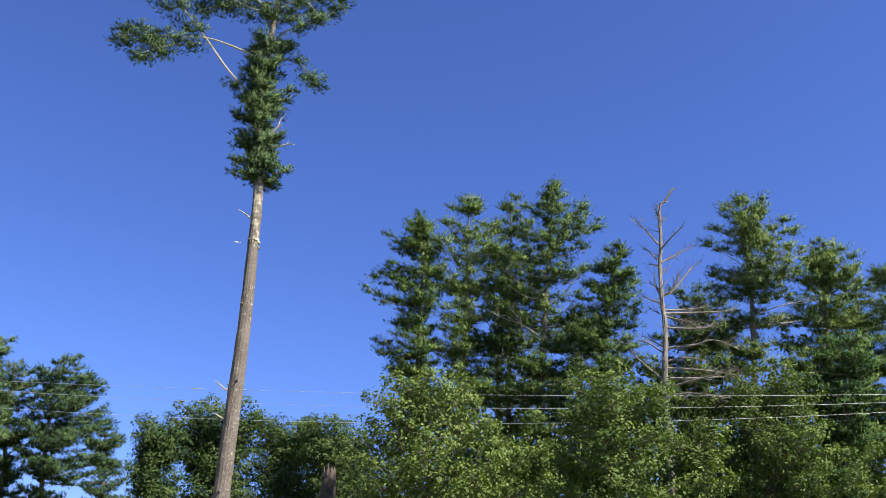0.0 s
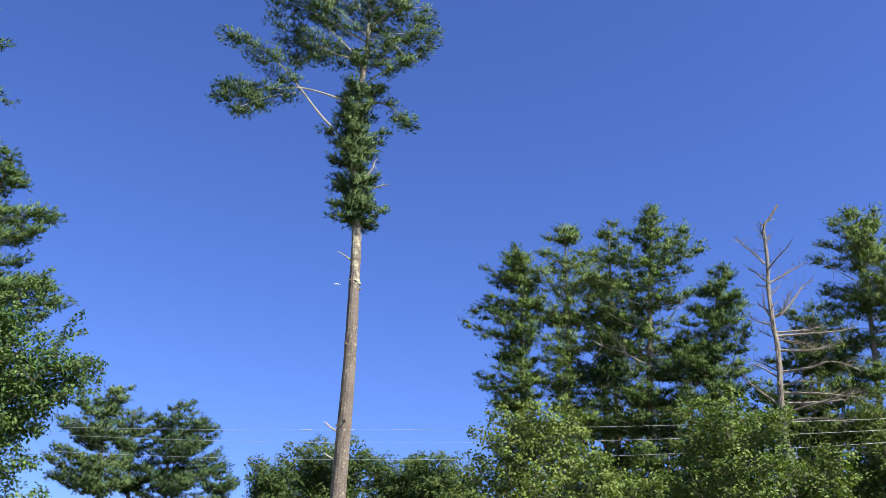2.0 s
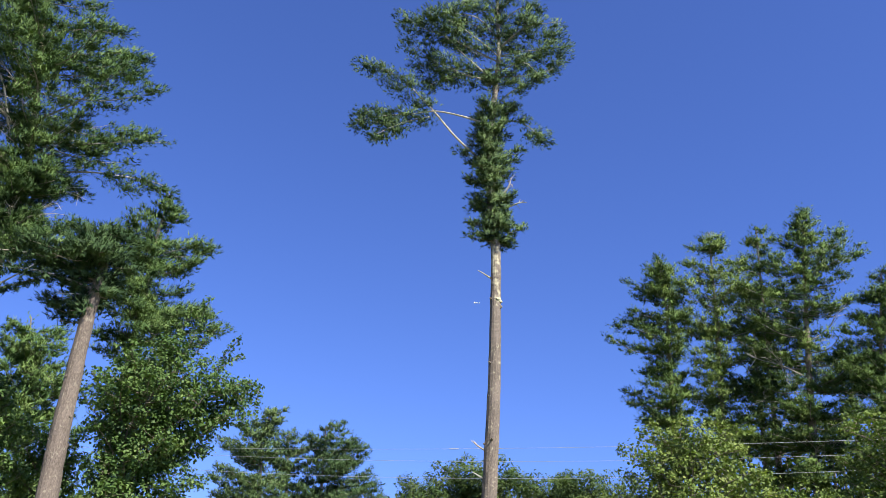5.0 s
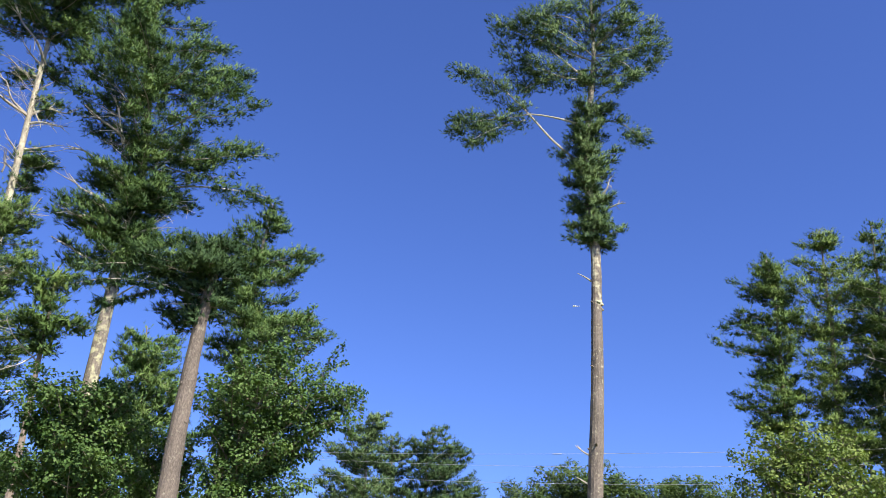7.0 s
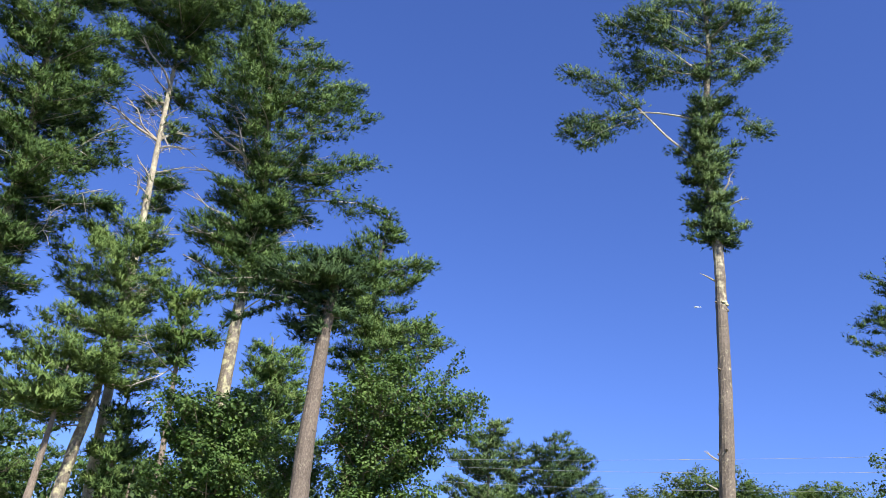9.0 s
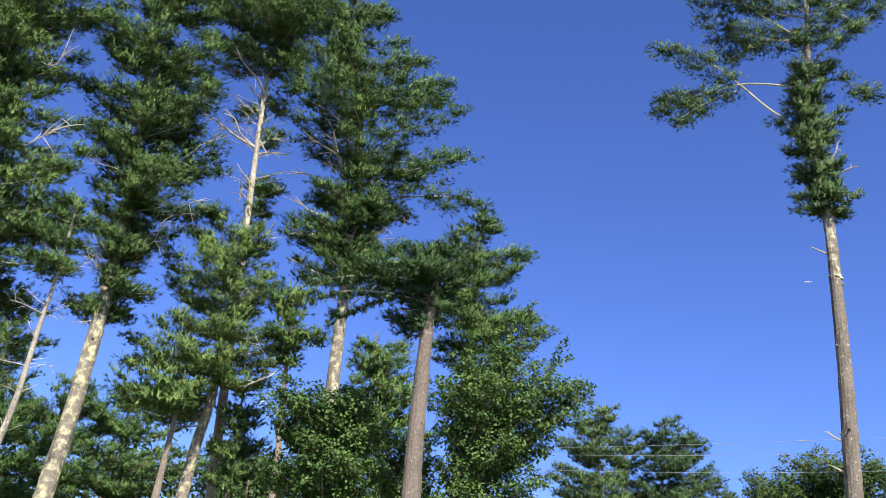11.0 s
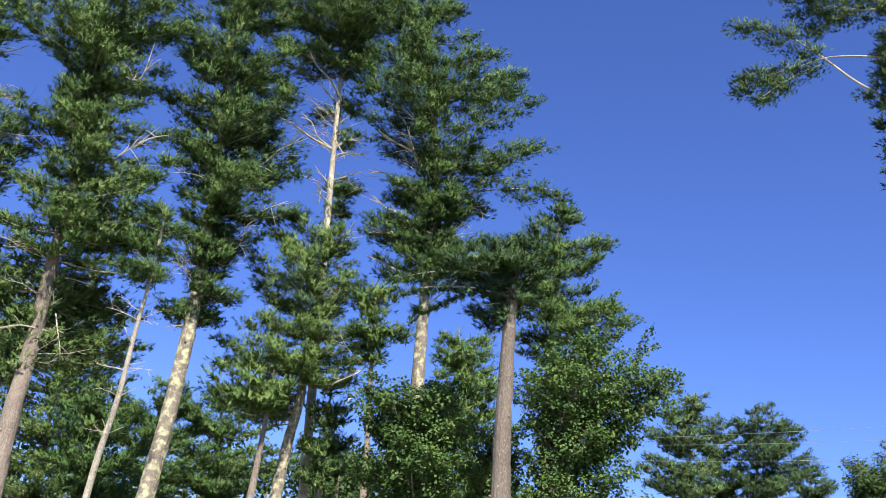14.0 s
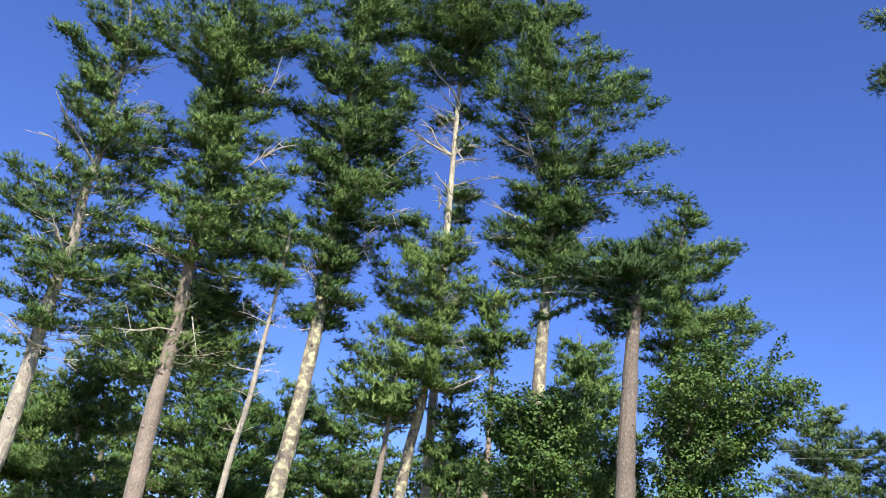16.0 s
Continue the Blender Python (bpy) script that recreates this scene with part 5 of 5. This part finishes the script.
TREE_U6 = ((17.12, 37.26), [(-0, 3.49), (0.36, 6.12), (0.71, 8.65)],
    [(-0.41, 8.46), (0.81, 9.36), (2.02, 8.82), (-0.81, 7.06), (2.19, 7.2), (0.58, 7.71), (1.23, 6.33), (-0.46, 6.36)],
    [],
    [])
leafy("leafy_tree", "low leafy tree filling the hedge before the far pines", farther(TREE_U6, 1.26), 78, r_foot=0.12, fill=110, leaf=LEAF_YELLOW, floor=1.5, soft=1.6, low=3, look_=HEDGE)

# ---- far trees ----
OAKS = "far oaks beyond the power lines"
TREE_O0 = ((-21.35, 70.85), [(-0, 5.19), (-0.63, 9.37), (-1.08, 13.3)],
    [(-2.69, 13.08), (-1.91, 14.22), (-1.59, 14.38), (-0.2, 13.82), (-2.92, 10.51), (0.92, 12.11), (-1.61, 8.88), (0.92, 9.04), (-2.16, 9.7)],
    [],
    [])
leafy("oak", "far dark round-crowned oak", TREE_O0, 81, r_foot=0.3, fill=105, leaf=LEAF_FAR, group=OAKS, floor=1.7, low=6.5, look_=OAK)
TREE_O1 = ((-17.34, 74.0), [(0, 5.5), (-0.54, 9.88), (-1.52, 15.86)],
    [(-3.62, 15.93), (-2, 16.69), (-0.69, 16.65), (1.32, 15.6), (-4, 13.78), (2.05, 13.27), (-2.73, 11.11), (1.44, 10.46), (-2.14, 13.45), (0.14, 13.61), (2.21, 16.15), (-2.87, 8.86), (-5.1, 15.11), (-5.53, 13.44), (-4.54, 16), (-3.01, 16.6)],
    [],
    [])
leafy("oak", "far dark round-crowned oak", TREE_O1, 82, r_foot=0.3, fill=120, leaf=LEAF_FAR, group=OAKS, floor=3.1, low=6.5, look_=OAK)
TREE_O2 = ((-12.23, 76.02), [(-0, 5.78), (-0.44, 10.3), (-1.19, 15.5)],
    [(-2.17, 15.68), (-1.26, 16.23), (0.23, 15.83), (-2.9, 13.46), (1.16, 13.7), (-2.13, 10.68), (1.64, 10.87), (-0.48, 13.12), (1.05, 14.9)],
    [],
    [])
leafy("oak", "far dark round-crowned oak", TREE_O2, 83, r_foot=0.3, fill=120, leaf=LEAF_FAR, group=OAKS, floor=3.1, low=6.5, look_=OAK)
TREE_O3 = ((-7.23, 72.64), [(-0, 5.73), (-0.55, 10.05), (-1.12, 14.57)],
    [(-2.76, 14.72), (-1.65, 15.38), (-0.01, 15.32), (1, 14.21), (-2.81, 12.64), (1.61, 11.94), (-1.9, 9.99), (1.3, 9.68), (-0.75, 12.74)],
    [],
    [])
leafy("oak", "far dark round-crowned oak", TREE_O3, 84, r_foot=0.3, fill=120, leaf=LEAF_FAR, group=OAKS, floor=3.1, low=6.5, look_=OAK)
TREE_O4 = ((-53.29, 45.39), [(-0, 3.88), (-0.56, 7.95), (-1.02, 11.34)],
    [(-2.28, 10.72), (-1.1, 11.99), (0.36, 11.09), (-2.47, 8.96), (1.01, 9.44), (-0.84, 10.05), (1.94, 9.14), (2.71, 10.11), (3.53, 10.66)],
    [],
    [])
leafy("oak", "far low oak seen between the pine trunks", TREE_O4, 85, r_foot=0.3, fill=120, leaf=LEAF_FAR, group=OAKS, floor=3.1, low=6.5, look_=OAK)
TREE_SP1 = ((-25.89, 59.62), [(0, 6.99), (-0.33, 10.82), (-0.49, 13.63), (-0.56, 16.34)],
    [(-0.98, 16.3), (-0.08, 16.68), (0.89, 16.8), (1.24, 16.07), (1.78, 15.61), (1.94, 15.16), (2.42, 14.86), (2.23, 14.06), (3.02, 13.31), (1.5, 12.57), (2.17, 11.82), (3.5, 12.3), (3.7, 11.2), (3.2, 10.0), (3.9, 9.2), (-1.64, 15.19), (-1.32, 13.97), (-1.62, 12.72), (0.65, 12.91), (-0.89, 11.57), (1.21, 10.95)],
    [],
    [])
pine("white_pine", "far pointed pine with layered boughs beyond the power lines", TREE_SP1, 86, r_foot=0.25, fill=96, needle=NEEDLE_BLUE, soft=1.5, floor=1.5, low=3.5, pull=0.05, swell=1.2, tier=1.35, rise=(0.0, 0.5), look_=BEYOND)
TREE_SP2 = ((-28.91, 60.44), [(0.01, 6.96), (-0.4, 10.89), (-0.62, 13.35), (-0.87, 16.24)],
    [(-1.46, 16.05), (-0.42, 16.46), (-2.04, 15.35), (0.52, 15.8), (1.01, 15.2), (-2.11, 14.06), (0.91, 13.91), (-1.71, 12.42), (0.82, 12.64), (-1.36, 11.21), (1.35, 11.45)],
    [],
    [])
pine("white_pine", "far dark pine beyond the power lines", TREE_SP2, 87, r_foot=0.25, fill=96, needle=NEEDLE_BLUE, soft=1.5, floor=1.5, low=3.5, pull=0.05, swell=1.2, tier=1.35, rise=(0.0, 0.5), look_=BEYOND)
TREE_SP3 = ((-28.33, 55.15), [(0, 6.41), (-0.38, 10.03), (-0.7, 13.07), (-0.81, 15.05), (-0.25, 16.53)],
    [(-0.1, 16.63), (0.64, 16.62), (-0.75, 16.27), (-1.25, 15.41), (0.32, 15.77), (-2, 14.93), (-2.84, 15.25), (-3.69, 14.16), (-3.42, 13.6), (-0.74, 14.45), (-2.19, 13.32), (-0.19, 13.12), (-2.82, 12.09), (-0.84, 11.89), (-3.93, 11.6), (-0.32, 10.79), (-3.36, 10.32)],
    [],
    [])
pine("white_pine", "far open-topped pine beyond the power lines", TREE_SP3, 88, r_foot=0.25, fill=96, needle=NEEDLE_BLUE, soft=1.5, floor=1.5, low=3.5, pull=0.05, swell=1.2, tier=1.35, rise=(0.0, 0.5), look_=BEYOND)
TREE_SP4 = ((-24.05, 65.74), [(-0, 7.19), (-0.41, 11.26), (-0.76, 12.59)],
    [(0.11, 12.56), (-1.41, 12.56), (0.62, 11.74), (-1.99, 12.02), (-0.78, 12.72), (-0.12, 10.44), (-1.39, 10.37)],
    [],
    [])
pine("white_pine", "low broad pine beside the far pointed pines", TREE_SP4, 89, r_foot=0.2, fill=70, needle=NEEDLE_BLUE, soft=1.5, floor=1.3, low=3.5, swell=1.2, rise=(0.0, 0.5), look_=BEYOND)

# ---- wires ----
WIRE, wn_, wl_ = material("aluminium_wire")
wp = wn_.new("ShaderNodeBsdfPrincipled")
wp.inputs["Base Color"].default_value, wp.inputs["Metallic"].default_value, wp.inputs["Roughness"].default_value = (0.42, 0.42, 0.42, 1), 0.7, 0.6
wl_.new(wp.outputs["BSDF"], wn_.new("ShaderNodeOutputMaterial").inputs["Surface"])


def wire(low, slope, sag, away, sleeves):
    """A power line on the far side of the clearing, square to the way five degrees right of +y, hanging between poles, with splice sleeves."""
    c, s = math.cos(radians(-5)), math.sin(radians(-5))

    def at(x):
        q = x if x > -38 else -76 - x
        return (x * c - away * s, x * s + away * c, low + slope * q + sag * q * q)
    root = new("power_line")
    tagged(root, "thin bare aluminium power line strung across the clearing", "power line", "three parallel power lines", "")
    acc = [[], []]
    xs = np.linspace(-114, 40, 90)
    tube(acc, [at(x) for x in xs], [0.0075] * len(xs), 6)
    hang("wire", mesh_of("wire", *acc), WIRE, root)
    for x0, x1 in sleeves:
        acc = [[], []]
        tube(acc, [at(x) for x in np.linspace(x0, x1, 4)], [0.02, 0.028, 0.028, 0.02], 8)
        hang("splice_sleeve", mesh_of("splice_sleeve", *acc), WIRE, root, "pale metal splice sleeve")


wire(10.961, 0.0032, 0.000703, 42.0, [(-16.0, -15.45), (-13.55, -13.2)])
wire(10.379, 0.0100, 0.001181, 42.3, [])
wire(9.716, 0.0216, 0.001380, 42.6, [(-16.6, -16.1)])


def utility_pole(x):
    """A wooden pole that carries the three lines, with an insulator for each."""
    c, s = math.cos(radians(-5)), math.sin(radians(-5))
    px, py = x * c - 42.45 * s, x * s + 42.45 * c
    root = new("utility_pole")
    root.matrix_world = pose(px, py, 0, 0, 0, -5)
    tagged(root, "weathered grey wooden utility pole among the trees", "utility pole", "poles of the power line", "")
    rng = np.random.default_rng(5)
    acc = [[], []]
    tube(acc, spline([(0, 0, -0.3), (0, 0, 6), (0, 0, 12.6)], 0.8), np.linspace(0.17, 0.12, len(spline([(0, 0, -0.3), (0, 0, 6), (0, 0, 12.6)], 0.8))), 12, 0.01, rng)
    hang("pole", mesh_of("pole", *acc), BARK_GREY, root)
    for low, slope, sag, away in ((10.961, 0.0032, 0.000703, 42.0), (10.379, 0.0100, 0.001181, 42.3), (9.716, 0.0216, 0.001380, 42.6)):
        h = low + slope * x + sag * x * x
        acc = [[], []]
        tube(acc, [(0, 0, h - 0.12), (0, (away - 42.45) * 0.6, h - 0.1), (0, away - 42.45, h)], [0.03, 0.03, 0.02], 6)
        hang("insulator", mesh_of("insulator", *acc), WIRE, root)


utility_pole(-38.0)
utility_pole(40.0)


# ---- far woods, the snag and the aircraft ----
def far_wood(name, label, az0, az1, near, far, h0, h1, count, seed, thick=8):
    """A belt of distant trees: trunks and clumps of foliage between two bearings (degrees left of +y)."""
    rng = np.random.default_rng(seed)
    acc, pos = [[], []], []
    for i in range(count):
        a = radians(az0 + (az1 - az0) * (i + rng.uniform(0, 1)) / count)
        d, h = rng.uniform(near, far), rng.uniform(h0, h1)
        foot = np.array([-math.sin(a) * d, math.cos(a) * d, 0.0])
        tube(acc, [foot, foot + UP * h * 0.5, foot + UP * h * 0.95], [0.2, 0.14, 0.03], 6)
        n = int(h * thick)
        z = rng.uniform(0.06, 1.0, n)
        r = (0.6 + 2.6 * np.sin(np.pi * np.clip(1.05 - z, 0, 1)) ** 0.7) * np.sqrt(rng.uniform(0.05, 1.0, n))
        t = rng.uniform(0, 6.283, n)
        way = np.stack([np.cos(t), np.sin(t), 0.4 * np.ones(n)], 1)
        pos.append(np.hstack([foot + np.stack([np.cos(t) * r, np.sin(t) * r, z * h], 1), way, unit(way)]))
    root = tagged(new(name), label, "woods", "", "stuff")
    tagged(hang("trunk_mass", mesh_of("trunk_mass", *acc), BARK_DARK, root), kind="stuff")
    tagged(hang("crown", leaves_mesh("crown", np.vstack(pos), 0.4, rng, 6, 0.45), LEAF_FAR, root), kind="stuff")


far_wood("woods", "dark belt of mixed woods far behind the pines", 36, 86, 55, 75, 8.5, 12.5, 44, 91, 13)
far_wood("woods", "dark belt of mixed woods far behind the clump", -34, 6, 60, 72, 9.5, 12.5, 34, 92)
far_wood("woods", "tall dark woods standing close behind the clump of pines", -28, -1, 55, 61, 12.5, 17.0, 30, 94)


def snag():
    """A broken dead trunk standing before the oaks."""
    rng = np.random.default_rng(93)
    root = place((-7.0, 59.6), "broken brown dead trunk standing before the oaks", "dead trunk", "snag")
    acc = [[], []]
    line = spline([(0, 0, -0.3), (0.05, 0, 4), (-0.05, 0, 7.5), (-0.1, 0, 9.3)], 0.4)
    tube(acc, line, np.linspace(0.62, 0.46, len(line)), 14, 0.06, rng)
    hang("trunk", mesh_of("trunk", *acc), SNAGWOOD, root)
    for i in range(9):
        a = i * 0.7 + rng.uniform(0, 0.3)
        p = np.array([-0.1 + 0.36 * math.cos(a), 0.36 * math.sin(a), 9.1])
        acc = [[], []]
        tube(acc, [p, p + [0.02, 0, 0.3], p + [rng.normal() * 0.08, 0, rng.uniform(0.4, 0.9)]], [0.16, 0.12, 0.02], 5, 0.08, rng)
        hang("splinter", mesh_of("splinter", *acc), SNAGWOOD, root, "splintered wood")


snag()


def aircraft():
    """A small white light aircraft far up over the trees."""
    m, n, l = material("white_aircraft_paint")
    p = n.new("ShaderNodeBsdfPrincipled")
    p.inputs["Base Color"].default_value, p.inputs["Roughness"].default_value = (0.85, 0.85, 0.85, 1), 0.3
    l.new(p.outputs["BSDF"], n.new("ShaderNodeOutputMaterial").inputs["Surface"])
    root = new("aircraft")
    root.matrix_world = pose(-224.0, 871.7, 356.3, 12, -18, 75)
    tagged(root, "small white light aircraft flying in the clear sky", "aircraft")

    def plate(name, pts, thick):
        bm = bmesh.new()
        f = bm.faces.new([bm.verts.new((x, y, z)) for x, y, z in pts])
        r = bmesh.ops.extrude_face_region(bm, geom=[f])
        bmesh.ops.translate(bm, vec=thick, verts=[v for v in r["geom"] if isinstance(v, bmesh.types.BMVert)])
        bmesh.ops.recalc_face_normals(bm, faces=bm.faces)
        me = bpy.data.meshes.new(name)
        bm.to_mesh(me)
        bm.free()
        hang(name, me, m, root)
    acc = [[], []]
    tube(acc, spline([(0, 3.4, 0), (0, 2.6, 0.1), (0, 0.5, 0.25), (0, -2, 0.15), (0, -4.2, 0.25)], 0.5), [0.2, 0.45, 0.55, 0.62, 0.65, 0.6, 0.55, 0.5, 0.45, 0.4, 0.33, 0.28, 0.24, 0.2, 0.17, 0.15, 0.13, 0.12, 0.1, 0.09, 0.08][:len(spline([(0, 3.4, 0), (0, 2.6, 0.1), (0, 0.5, 0.25), (0, -2, 0.15), (0, -4.2, 0.25)], 0.5))], 12)
    hang("fuselage", mesh_of("fuselage", *acc), m, root)
    plate("wing", [(0, 1.5, 0.75), (5.2, 1.2, 0.9), (5.2, 0.2, 0.9), (0, -0.1, 0.75)], (0, 0, 0.14))
    plate("wing", [(0, 1.5, 0.75), (-5.2, 1.2, 0.9), (-5.2, 0.2, 0.9), (0, -0.1, 0.75)], (0, 0, 0.14))
    plate("tailplane", [(-1.7, -3.6, 0.3), (1.7, -3.6, 0.3), (1.7, -4.3, 0.3), (-1.7, -4.3, 0.3)], (0, 0, 0.08))
    plate("fin", [(0, -3.2, 0.3), (0, -4.3, 0.3), (0, -4.5, 1.6), (0, -4.0, 1.6)], (0.07, 0, 0))


aircraft()
